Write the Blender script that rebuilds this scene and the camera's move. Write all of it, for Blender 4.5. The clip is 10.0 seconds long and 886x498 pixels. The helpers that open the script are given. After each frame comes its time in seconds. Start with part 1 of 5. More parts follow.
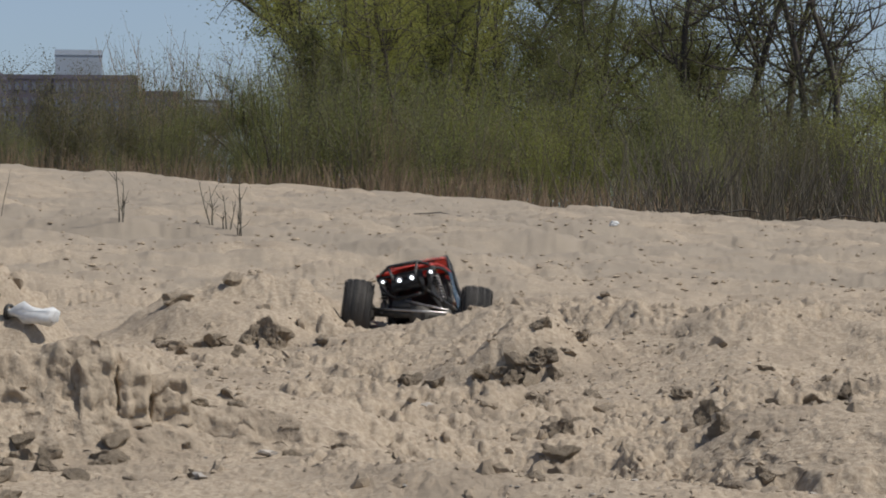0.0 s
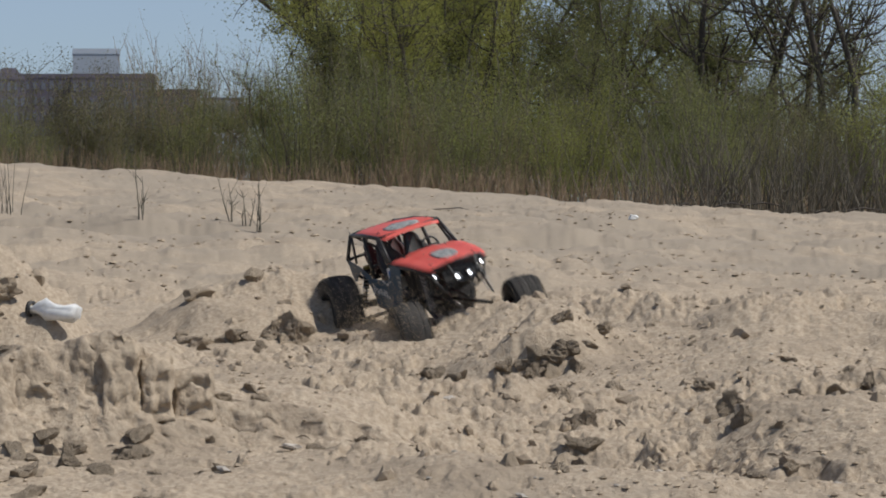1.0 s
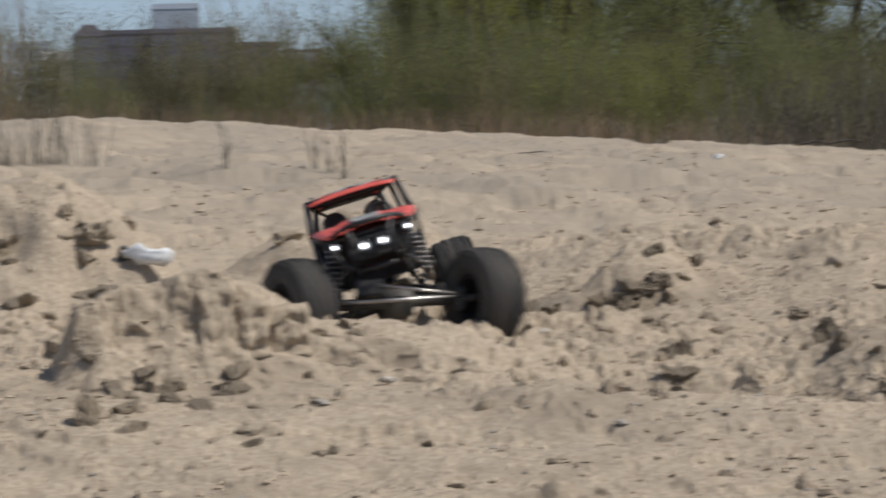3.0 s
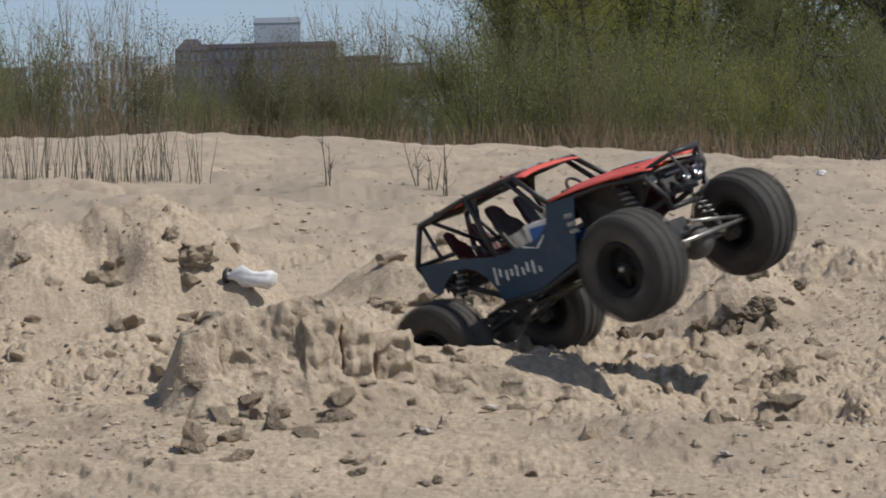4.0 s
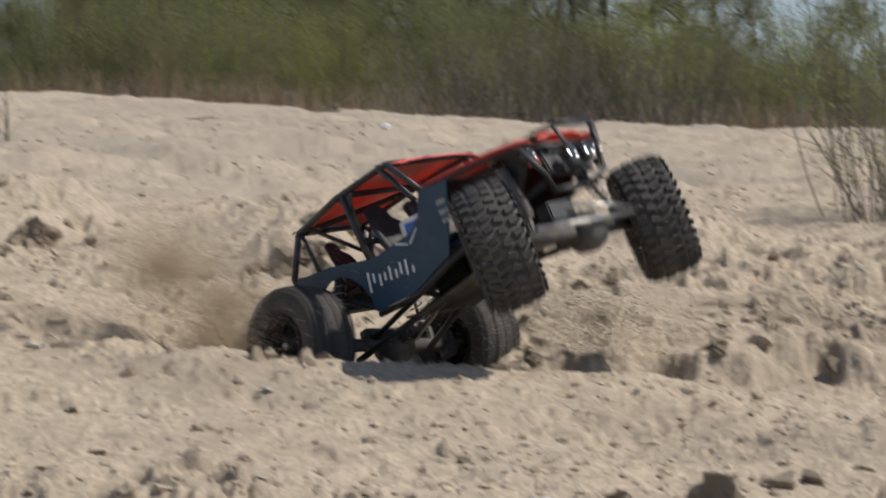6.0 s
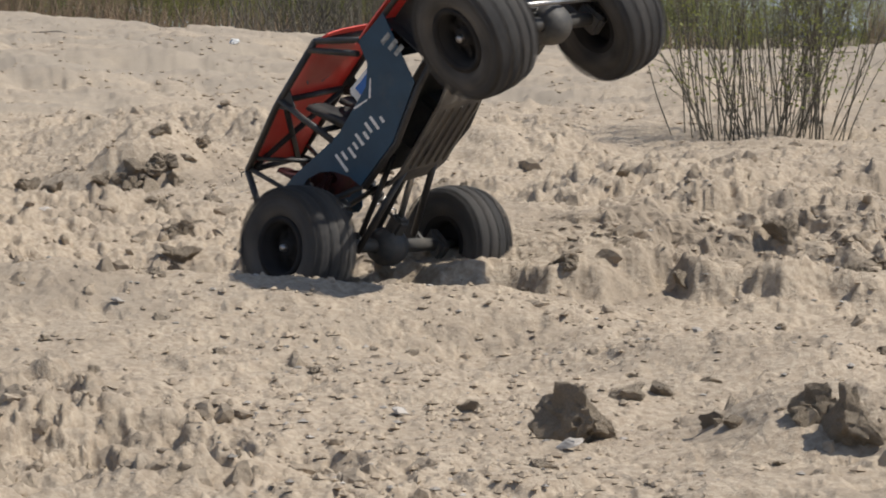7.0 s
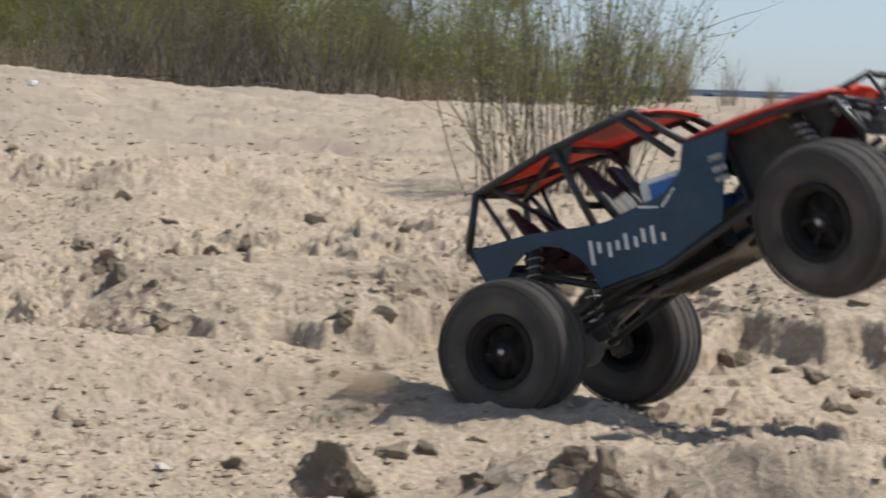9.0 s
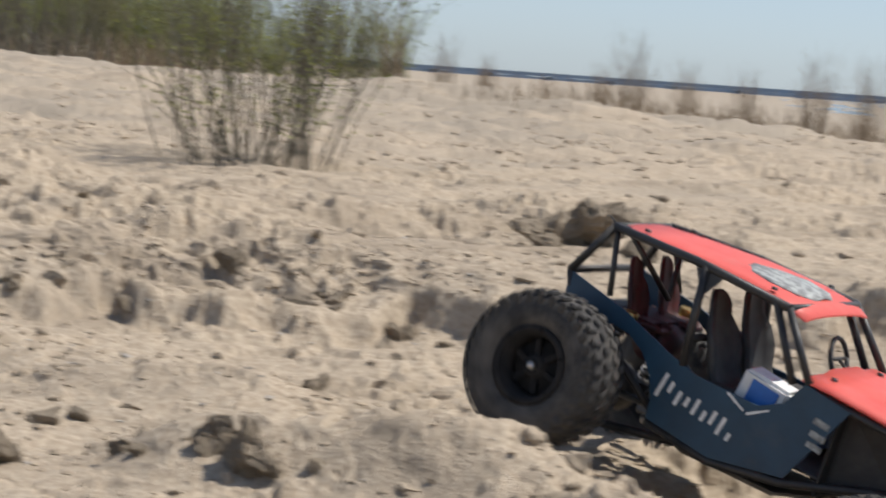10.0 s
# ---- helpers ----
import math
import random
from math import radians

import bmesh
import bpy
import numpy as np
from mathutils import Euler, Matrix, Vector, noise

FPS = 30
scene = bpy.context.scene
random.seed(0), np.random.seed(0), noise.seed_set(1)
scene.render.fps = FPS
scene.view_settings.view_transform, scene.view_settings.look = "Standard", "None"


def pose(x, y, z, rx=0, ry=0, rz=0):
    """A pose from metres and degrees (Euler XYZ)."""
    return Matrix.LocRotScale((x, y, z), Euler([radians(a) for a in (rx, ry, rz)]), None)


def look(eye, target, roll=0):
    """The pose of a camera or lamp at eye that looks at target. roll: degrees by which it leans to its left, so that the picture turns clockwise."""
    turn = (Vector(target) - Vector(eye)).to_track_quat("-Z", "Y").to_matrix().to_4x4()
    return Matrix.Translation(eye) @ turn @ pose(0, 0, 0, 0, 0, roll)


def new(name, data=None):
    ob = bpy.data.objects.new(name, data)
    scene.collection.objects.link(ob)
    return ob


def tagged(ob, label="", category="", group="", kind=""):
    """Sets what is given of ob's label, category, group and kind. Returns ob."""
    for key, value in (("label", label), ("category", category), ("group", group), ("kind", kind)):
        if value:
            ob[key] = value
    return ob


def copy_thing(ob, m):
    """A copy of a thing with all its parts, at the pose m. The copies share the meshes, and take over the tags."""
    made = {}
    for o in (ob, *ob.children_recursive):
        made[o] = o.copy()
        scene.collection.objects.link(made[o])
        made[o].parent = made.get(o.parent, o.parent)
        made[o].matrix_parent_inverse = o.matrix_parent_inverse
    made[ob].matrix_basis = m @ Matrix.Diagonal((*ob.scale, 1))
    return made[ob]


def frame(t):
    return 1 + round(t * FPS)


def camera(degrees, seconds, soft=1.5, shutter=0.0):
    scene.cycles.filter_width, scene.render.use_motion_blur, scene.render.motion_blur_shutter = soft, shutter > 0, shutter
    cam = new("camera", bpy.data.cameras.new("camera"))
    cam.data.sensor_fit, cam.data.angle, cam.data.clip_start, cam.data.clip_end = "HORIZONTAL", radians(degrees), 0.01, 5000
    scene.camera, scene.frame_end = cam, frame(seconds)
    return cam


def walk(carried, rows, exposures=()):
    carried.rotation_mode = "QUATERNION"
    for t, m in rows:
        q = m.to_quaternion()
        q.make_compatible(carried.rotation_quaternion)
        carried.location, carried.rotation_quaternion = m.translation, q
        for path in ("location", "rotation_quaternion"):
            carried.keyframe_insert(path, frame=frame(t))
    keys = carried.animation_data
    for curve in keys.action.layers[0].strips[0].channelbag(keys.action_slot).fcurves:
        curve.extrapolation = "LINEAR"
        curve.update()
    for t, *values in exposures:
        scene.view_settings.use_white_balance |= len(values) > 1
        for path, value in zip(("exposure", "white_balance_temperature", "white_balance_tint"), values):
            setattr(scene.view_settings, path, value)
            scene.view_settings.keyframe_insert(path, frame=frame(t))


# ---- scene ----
cam = camera(21.08, 10.0, soft=1.9, shutter=0.5)


def aim(x, y, z, yaw, pitch, roll):
    """A camera at x, y, z, turned by yaw to the right of +y, pitched up, leaning to its left."""
    a, b = radians(yaw), radians(pitch)
    way = Vector((math.sin(a) * math.cos(b), math.cos(a) * math.cos(b), math.sin(b)))
    eye = Vector((x, y, z))
    return look(eye, eye + way, roll)


PATH = [
    (0.0, -0.006, 0.006, 0.406, -0.000, -0.939, 0.102),
    (0.5, -0.011, 0.003, 0.404, -0.075, -1.004, -0.092),
    (1.0, -0.010, 0.005, 0.402, -0.450, -1.037, -0.354),
    (1.5, -0.005, 0.007, 0.396, -0.553, -1.413, -0.120),
    (2.0, -0.002, 0.012, 0.394, -0.438, -2.012, -0.041),
    (2.5, -0.004, 0.012, 0.388, -0.270, -1.724, -0.564),
    (3.0, -0.024, 0.006, 0.382, -2.460, -2.258, -1.636),
    (3.2, -0.028, -0.000, 0.386, -4.114, -2.277, -1.715),
    (4.3, -0.027, 0.002, 0.403, -4.889, -1.755, -1.645),
    (4.5, -0.026, 0.002, 0.404, -4.270, -1.729, -1.425),
    (5.0, -0.009, 0.002, 0.396, -1.154, -1.221, -1.132),
    (5.5, -0.002, -0.001, 0.390, 1.846, -1.887, -0.624),
    (6.0, 0.000, -0.001, 0.382, 5.441, -3.185, -0.464),
    (6.2, -0.000, 0.002, 0.378, 6.794, -4.050, -0.504),
    (7.3, -0.005, 0.003, 0.374, 9.623, -5.143, 0.495),
    (7.5, -0.005, 0.003, 0.376, 10.050, -5.037, 0.618),
    (8.0, 0.004, 0.003, 0.378, 10.684, -4.643, 0.660),
    (8.5, 0.012, 0.005, 0.380, 11.760, -4.147, 0.856),
    (9.0, 0.026, -0.008, 0.384, 13.832, -3.901, 1.842),
    (9.5, 0.049, -0.024, 0.388, 16.380, -3.896, 2.831),
    (10.0, 0.074, -0.042, 0.389, 20.665, -4.256, 4.035),
]
walk(cam, [(t, aim(*row)) for t, *row in PATH],
     exposures=[(0, -0.12), (1, -0.07), (2, 0.0), (4.5, 0.0), (5.5, 0.13), (6.2, 0.23), (7.5, 0.3), (9, 0.38), (10, 0.4)])

# ---- world and sun ----
SUN_AZ, SUN_EL = 102.0, 56.0  # degrees, to the right of +y and up
world = bpy.data.worlds.new("sky")
scene.world = world
world.use_nodes = True
wn = world.node_tree
for n in list(wn.nodes):
    wn.nodes.remove(n)
sky = wn.nodes.new("ShaderNodeTexSky")
sky.sky_type = "NISHITA"
sky.sun_disc = False
sky.sun_elevation, sky.sun_rotation = radians(SUN_EL), radians(SUN_AZ)
sky.air_density, sky.dust_density, sky.ozone_density = 1.0, 0.3, 4.0
bg = wn.nodes.new("ShaderNodeBackground")
bg.inputs["Strength"].default_value = 0.09
wo = wn.nodes.new("ShaderNodeOutputWorld")
tint = wn.nodes.new("ShaderNodeMix")
tint.data_type, tint.blend_type = "RGBA", "MULTIPLY"
tint.inputs["Factor"].default_value = 1.0
tint.inputs[7].default_value = (0.765, 0.88, 1.05, 1)
haze = wn.nodes.new("ShaderNodeHueSaturation")
haze.inputs["Saturation"].default_value = 0.5
wn.links.new(sky.outputs[0], haze.inputs["Color"])
wn.links.new(haze.outputs[0], tint.inputs[6])
wn.links.new(tint.outputs[2], bg.inputs[0])
wn.links.new(bg.outputs[0], wo.inputs[0])

sun = new("sun", bpy.data.lights.new("sun", "SUN"))
sun.data.energy, sun.data.angle, sun.data.color = 3.8, radians(0.6), (1.0, 0.955, 0.885)
a, b = radians(SUN_AZ), radians(SUN_EL)
sun.matrix_world = look((0, 0, 30), (-30 * math.sin(a) * math.cos(b), -30 * math.cos(a) * math.cos(b), 30 - 30 * math.sin(b)))

# ---- materials ----
def material(name, colour, rough=0.7, metal=0.0, second=None, scale=20.0, detail=6.0, bump=0.0, bump_scale=None, spread=(0.35, 0.65),
             third=None, third_scale=2.0, third_spread=(0.45, 0.7), vary=0.0, island=0.0, spec=0.5, coords="Object", bump_distance=0.002):
    """A surface with colour at two scales, grain relief and, where asked, a difference from object to object or from piece to piece."""
    m = bpy.data.materials.new(name)
    m.use_nodes = True
    t = m.node_tree
    p = t.nodes["Principled BSDF"]
    p.inputs["Roughness"].default_value, p.inputs["Metallic"].default_value = rough, metal
    p.inputs["Specular IOR Level"].default_value = spec
    co = t.nodes.new("ShaderNodeTexCoord").outputs[coords]

    def noise_at(s, d):
        n = t.nodes.new("ShaderNodeTexNoise")
        n.inputs["Scale"].default_value, n.inputs["Detail"].default_value, n.inputs["Roughness"].default_value = s, d, 0.62
        t.links.new(co, n.inputs["Vector"])
        return n.outputs["Fac"]

    def between(fac, lo, hi):
        r = t.nodes.new("ShaderNodeMapRange")
        r.inputs["From Min"].default_value, r.inputs["From Max"].default_value = lo, hi
        t.links.new(fac, r.inputs["Value"])
        return r.outputs["Result"]

    def mix(fac, a_, b_, kind="MIX"):
        x = t.nodes.new("ShaderNodeMix")
        x.data_type, x.blend_type = "RGBA", kind
        for socket, value in ((x.inputs["Factor"], fac), (x.inputs[6], a_), (x.inputs[7], b_)):
            if isinstance(value, bpy.types.NodeSocket):
                t.links.new(value, socket)
            elif isinstance(value, float):
                socket.default_value = value
            else:
                socket.default_value = (*value, 1)
        return x.outputs[2]

    out = colour
    if second:
        out = mix(between(noise_at(scale, detail), *spread), colour, second)
    if third:
        out = mix(between(noise_at(third_scale, 4), *third_spread), out, third)
    for amount, node, socket in ((vary, "ShaderNodeObjectInfo", "Random"), (island, "ShaderNodeNewGeometry", "Random Per Island")):
        if amount:
            r = t.nodes.new(node).outputs[socket]
            h = t.nodes.new("ShaderNodeHueSaturation")
            v = t.nodes.new("ShaderNodeMapRange")
            v.inputs["To Min"].default_value, v.inputs["To Max"].default_value = 1 - amount, 1 + amount
            t.links.new(r, v.inputs["Value"])
            t.links.new(v.outputs["Result"], h.inputs["Value"])
            if isinstance(out, bpy.types.NodeSocket):
                t.links.new(out, h.inputs["Color"])
            else:
                h.inputs["Color"].default_value = (*out, 1)
            out = h.outputs["Color"]
    if isinstance(out, bpy.types.NodeSocket):
        t.links.new(out, p.inputs["Base Color"])
    else:
        p.inputs["Base Color"].default_value = (*out, 1)
    if bump:
        n = t.nodes.new("ShaderNodeBump")
        n.inputs["Strength"].default_value, n.inputs["Distance"].default_value = bump, bump_distance
        t.links.new(noise_at(bump_scale or scale * 4, 8), n.inputs["Height"])
        t.links.new(n.outputs["Normal"], p.inputs["Normal"])
    return m


def glowing(name, colour, strength):
    m = bpy.data.materials.new(name)
    m.use_nodes = True
    p = m.node_tree.nodes["Principled BSDF"]
    p.inputs["Base Color"].default_value = (*colour, 1)
    p.inputs["Emission Color"].default_value = (*colour, 1)
    p.inputs["Emission Strength"].default_value = strength
    return m


def gravelly(m, colour, scale, lo, hi):
    """Mixes in wide fields of another tone, with a fine broken edge."""
    t = m.node_tree
    p = t.nodes["Principled BSDF"]
    co = t.nodes.new("ShaderNodeTexCoord").outputs["Object"]
    n, r, x = t.nodes.new("ShaderNodeTexNoise"), t.nodes.new("ShaderNodeMapRange"), t.nodes.new("ShaderNodeMix")
    n.inputs["Scale"].default_value, n.inputs["Detail"].default_value, n.inputs["Roughness"].default_value = scale, 12, 0.78
    r.inputs["From Min"].default_value, r.inputs["From Max"].default_value = lo, hi
    x.data_type = "RGBA"
    x.inputs[7].default_value = (*colour, 1)
    t.links.new(co, n.inputs["Vector"])
    # more of it on the open ground away from the heaps
    sep, far, add = t.nodes.new("ShaderNodeSeparateXYZ"), t.nodes.new("ShaderNodeMapRange"), t.nodes.new("ShaderNodeMath")
    far.inputs["From Min"].default_value, far.inputs["From Max"].default_value = 5.5, 10.0
    far.inputs["To Min"].default_value, far.inputs["To Max"].default_value = -0.06, 0.07
    t.links.new(co, sep.inputs[0])
    t.links.new(sep.outputs["Y"], far.inputs["Value"])
    t.links.new(n.outputs["Fac"], add.inputs[0])
    t.links.new(far.outputs["Result"], add.inputs[1])
    t.links.new(add.outputs[0], r.inputs["Value"])
    t.links.new(r.outputs["Result"], x.inputs["Factor"])
    t.links.new(p.inputs["Base Color"].links[0].from_socket, x.inputs[6])
    t.links.new(x.outputs[2], p.inputs["Base Color"])
    return m


def leafy(name, colour, second, through_light=0.35, island=0.16, vary=0.15):
    """Thin leaves that let some light pass."""
    m = material(name, colour, 0.6, second=second, scale=0.9, detail=3, island=island, vary=vary, spec=0.25)
    t = m.node_tree
    p, o = t.nodes["Principled BSDF"], t.nodes["Material Output"]
    tr, mx = t.nodes.new("ShaderNodeBsdfTranslucent"), t.nodes.new("ShaderNodeMixShader")
    t.links.new(p.inputs["Base Color"].links[0].from_socket, tr.inputs["Color"])
    mx.inputs[0].default_value = through_light
    t.links.new(p.outputs[0], mx.inputs[1])
    t.links.new(tr.outputs[0], mx.inputs[2])
    t.links.new(mx.outputs[0], o.inputs["Surface"])
    return m


SAND = material("dry_sand", (0.465, 0.382, 0.287), 0.95, second=(0.335, 0.266, 0.194), scale=110, detail=10, spread=(0.4, 0.62), bump=0.9, bump_scale=160, third=(0.29, 0.235, 0.176),
                third_scale=4.5, third_spread=(0.5, 0.72), spec=0.15, bump_distance=0.004)
gravelly(SAND, (0.325, 0.273, 0.212), 0.6, 0.49, 0.60)
CLOD = material("damp_sand_clod", (0.40, 0.325, 0.24), 0.95, second=(0.29, 0.235, 0.174), scale=40, detail=8, bump=0.9, bump_scale=120, vary=0.18, island=0.15, spec=0.15, bump_distance=0.004)
CRUMB = material("dry_sand_crumb", (0.42, 0.34, 0.25), 0.95, second=(0.33, 0.265, 0.195), scale=40, detail=8, bump=0.6, bump_scale=160, island=0.2, spec=0.15)
PEBBLE = material("pebble_stone", (0.4, 0.36, 0.31), 0.8, second=(0.27, 0.24, 0.21), scale=60, island=0.45, vary=0.3)
BARK = material("bark", (0.06, 0.05, 0.042), 0.95, second=(0.095, 0.08, 0.066), scale=14, bump=0.6, vary=0.2)
TWIG = material("dry_twig", (0.105, 0.092, 0.068), 0.9, second=(0.155, 0.135, 0.1), scale=8, vary=0.2, island=0.3)
STRAW = material("dry_straw", (0.26, 0.19, 0.12), 0.9, second=(0.17, 0.12, 0.075), scale=5, island=0.35)
LEAF_YELLOW = leafy("fresh_yellow_green_leaf", (0.27, 0.285, 0.08), (0.2, 0.22, 0.065), 0.5)
LEAF_OLIVE = leafy("olive_willow_leaf", (0.22, 0.24, 0.085), (0.165, 0.175, 0.07), 0.5)
TREE_YELLOW = leafy("yellow_green_tree_leaf", (0.42, 0.42, 0.115), (0.28, 0.295, 0.09), 0.65)
TREE_OLIVE = leafy("olive_tree_leaf", (0.21, 0.215, 0.085), (0.16, 0.17, 0.072), 0.65)
LEAF_BROWN = leafy("brownish_budding_leaf", (0.19, 0.18, 0.088), (0.14, 0.135, 0.068), 0.5)
WATER = material("river_water", (0.1, 0.14, 0.18), 0.12, second=(0.08, 0.12, 0.16), scale=0.3, bump=0.4, bump_scale=1.5, bump_distance=0.05)

# ---- ground ----
def lattice(ix, iy, seed):
    n = (ix * 374761393 + iy * 668265263 + seed * 974634777) & 0xFFFFFFFF
    n = ((n ^ (n >> 13)) * 1274126177) & 0xFFFFFFFF
    n = ((n ^ (n >> 16)) * 1103515245) & 0xFFFFFFFF
    return ((n ^ (n >> 15)) & 0xFFFF) / 65535.0


def value_noise(x, y, seed):
    ix, iy = np.floor(x).astype(np.int64), np.floor(y).astype(np.int64)
    fx, fy = x - ix, y - iy
    fx, fy = fx * fx * (3 - 2 * fx), fy * fy * (3 - 2 * fy)
    top = lattice(ix, iy, seed) * (1 - fx) + lattice(ix + 1, iy, seed) * fx
    low = lattice(ix, iy + 1, seed) * (1 - fx) + lattice(ix + 1, iy + 1, seed) * fx
    return (top * (1 - fy) + low * fy) * 2 - 1


def layered(x, y, seed, octaves, gain=0.5):
    total, amp = 0, 1.0
    for k in range(octaves):
        total = total + amp * value_noise(x * 2.03 ** k + 17.1 * k, y * 2.03 ** k - 9.7 * k, seed + k)
        amp *= gain
    return total


def lumps(x, y, size, seed, share, flat=0.5):
    """Broken lumps, one at most to a cell of that size, on a share of the cells."""
    u, v = x / size, y / size
    best = np.zeros_like(u)
    bx, by = np.floor(u).astype(np.int64), np.floor(v).astype(np.int64)
    for dx in (-1, 0, 1):
        for dy in (-1, 0, 1):
            cx, cy = bx + dx, by + dy
            on = lattice(cx, cy, seed) < share
            r = 0.22 + 0.38 * lattice(cx, cy, seed + 3) ** 2
            ex, ey = u - cx - 0.2 - 0.6 * lattice(cx, cy, seed + 1), v - cy - 0.2 - 0.6 * lattice(cx, cy, seed + 2)
            turn = 6.283 * lattice(cx, cy, seed + 4)
            far = np.full_like(u, -1.0)
            for k in range(5):
                a_ = turn + k * 1.2566 + 0.7 * lattice(cx, cy, seed + 5 + k)
                far = np.maximum(far, (ex * np.cos(a_) + ey * np.sin(a_)) / (r * (0.62 + 0.38 * lattice(cx, cy, seed + 11 + k))))
            tilt = 1 + 0.9 * (ex * np.cos(turn) + ey * np.sin(turn)) / r
            best = np.maximum(best, np.where(on, r * np.clip((1 - far) * 2.6, 0, 1) * np.clip(tilt, 0.15, 1.8), 0))
    return best * size * flat


def terraces(v, rise=0.2):
    """Turns a slope into flats with short steep faces between them."""
    low = np.floor(v)
    return low + step(1 - rise, 1, v - low)


def step(e0, e1, v):
    q = np.clip((v - e0) / (e1 - e0), 0, 1)
    return q * q * (3 - 2 * q)


def mound(x, y, cx, cy, rx, ry, turn, h, sharp=1.0):
    a_ = radians(turn)
    u, v = (x - cx) * math.cos(a_) + (y - cy) * math.sin(a_), -(x - cx) * math.sin(a_) + (y - cy) * math.cos(a_)
    return h * np.exp(-((u / rx) ** 2 + (v / ry) ** 2) ** sharp)


def ridge(x, y, x0, y0, x1, y1, w, h, sharp=1.0):
    k = np.clip(((x - x0) * (x1 - x0) + (y - y0) * (y1 - y0)) / ((x1 - x0) ** 2 + (y1 - y0) ** 2), 0, 1)
    d2 = (x - x0 - k * (x1 - x0)) ** 2 + (y - y0 - k * (y1 - y0)) ** 2
    return h * np.exp(-(d2 / w ** 2) ** sharp)


CREST_AZ = (-180, -40, -15, -10.5, -1.1, 8.3, 13.0, 19.5, 24.0, 30.0, 45, 180)
CREST_D = (25, 25, 25, 25, 24, 22, 19, 16, 13, 11, 10, 25)
CREST_Z = (0.6, 0.9, 0.86, 0.80, 0.56, 0.26, 0.23, 0.28, 0.26, 0.17, 0.1, 0.6)


def shape(x, y):
    """The large forms of the sand."""
    d, az = np.hypot(x, y), np.degrees(np.arctan2(x, y))
    cd, cz = np.interp(az, CREST_AZ, CREST_D), np.interp(az, CREST_AZ, CREST_Z)
    near = np.interp(d, (0, 1.6, 2.0, 2.3, 2.7, 3.2, 5.0, 6.0, 8.0), (0, 0.02, 0.04, 0.055, 0.085, 0.105, 0.11, 0.12, 0.12))
    far = 0.12 + (cz - 0.12) * np.clip((d - 7.0) / (cd - 7.0), 0, 1) ** 0.9
    beyond = cz - np.clip(d - cd, 0, 40) * 0.012 - step(40, 200, d) * 0.3
    z = np.where(d < 7.0, near, np.where(d < cd, far, beyond))
    # wind-blown swells and old ruts of the open sand
    z = z + 0.05 * value_noise(x / 2.3, y / 2.9, 41) * step(6, 9, d) + 0.026 * value_noise(x / 0.8, y / 1.1, 42) * step(5.5, 8, d)
    z = z + 0.045 * (np.abs(layered(x / 0.9 + 0.3 * y, y / 1.7, 44, 4, 0.6)) - 0.4) * step(7, 9.5, d) * (1 - step(28, 45, d))
    # the cracked bank: two broken faces, one close behind the other
    rag = layered(x / 0.05, y / 0.05, 52, 3, 0.6)
    high = np.interp(az, (-12.3, -11.7, -11.0, -8.0, -6.5, -5.0, -3.2, -1.6, 0.5, 3.0, 4.5), (0.0, 0.095, 0.118, 0.112, 0.084, 0.062, 0.046, 0.022, -0.022, -0.015, 0.0))
    front = 3.02 + 0.04 * value_noise(az / 2.3, az * 0, 55) + 0.013 * rag
    face = 0.36 * step(front - 0.05, front, d) + 0.64 * step(front - 0.004, front + 0.028, d)
    back = 1 - step(3.22, 3.62, d + 0.05 * rag)
    z = z + high * (0.55 * face + 0.45 * face * (0.85 + 0.35 * value_noise(x / 0.11, y / 0.11, 57))) * back
    z = z + mound(x, y, -0.50, 2.98, 0.24, 0.06, 0, 0.018)
    # the mounds behind, with ragged outlines
    ux = x + 0.055 * layered(x / 0.26, y / 0.26, 71, 3, 0.6)
    uy = y + 0.055 * layered(x / 0.26, y / 0.26, 75, 3, 0.6)
    z = z + ridge(x, y, 0.0, 2.68, 0.36, 2.58, 0.10, 0.025)
    z = z + mound(ux, uy, -0.50, 5.46, 0.22, 0.36, 0, 0.098, 1.8) + mound(ux, uy, -0.40, 5.35, 0.10, 0.12, 0, 0.035)
    z = z + mound(ux, uy, -1.22, 4.75, 0.40, 0.42, -10, 0.17, 1.6) * (1 + 0.45 * layered(x / 0.2, y / 0.24, 95, 2)) + mound(ux, uy, -0.93, 4.64, 0.16, 0.18, 0, 0.12, 2.0) + mound(ux, uy, -1.55, 4.6, 0.2, 0.2, 0, 0.06)
    # the long heap and the ledge in front of it
    z = z + ridge(ux, uy, 0.26, 5.0, 0.62, 4.4, 0.40, 0.085, 1.3) + ridge(ux, uy, 0.62, 4.4, 1.5, 3.7, 0.40, 0.0, 1.3) + mound(ux, uy, 0.155, 4.2, 0.13, 0.14, 0, 0.085, 1.6)
    edge = 2.93 + 0.10 * value_noise(az / 3.1, az * 0, 51) + 0.05 * value_noise(az / 0.9, az * 0, 54) + 0.02 * rag
    z = z + 0.042 * step(edge - 0.04, edge + 0.02, d) * step(4.5, 7.5, az) * (1 - step(34, 44, az)) * (1 - step(3.6, 4.8, d))
    edge = 3.75 + 0.22 * value_noise(az / 4.1, az * 0, 58) + 0.06 * value_noise(az / 1.1, az * 0, 59) + 0.025 * rag
    z = z + 0.010 * step(edge - 0.04, edge + 0.02, d) * step(8, 11, az) * (1 - step(34, 44, az)) * (1 - step(4.2, 5.2, d))
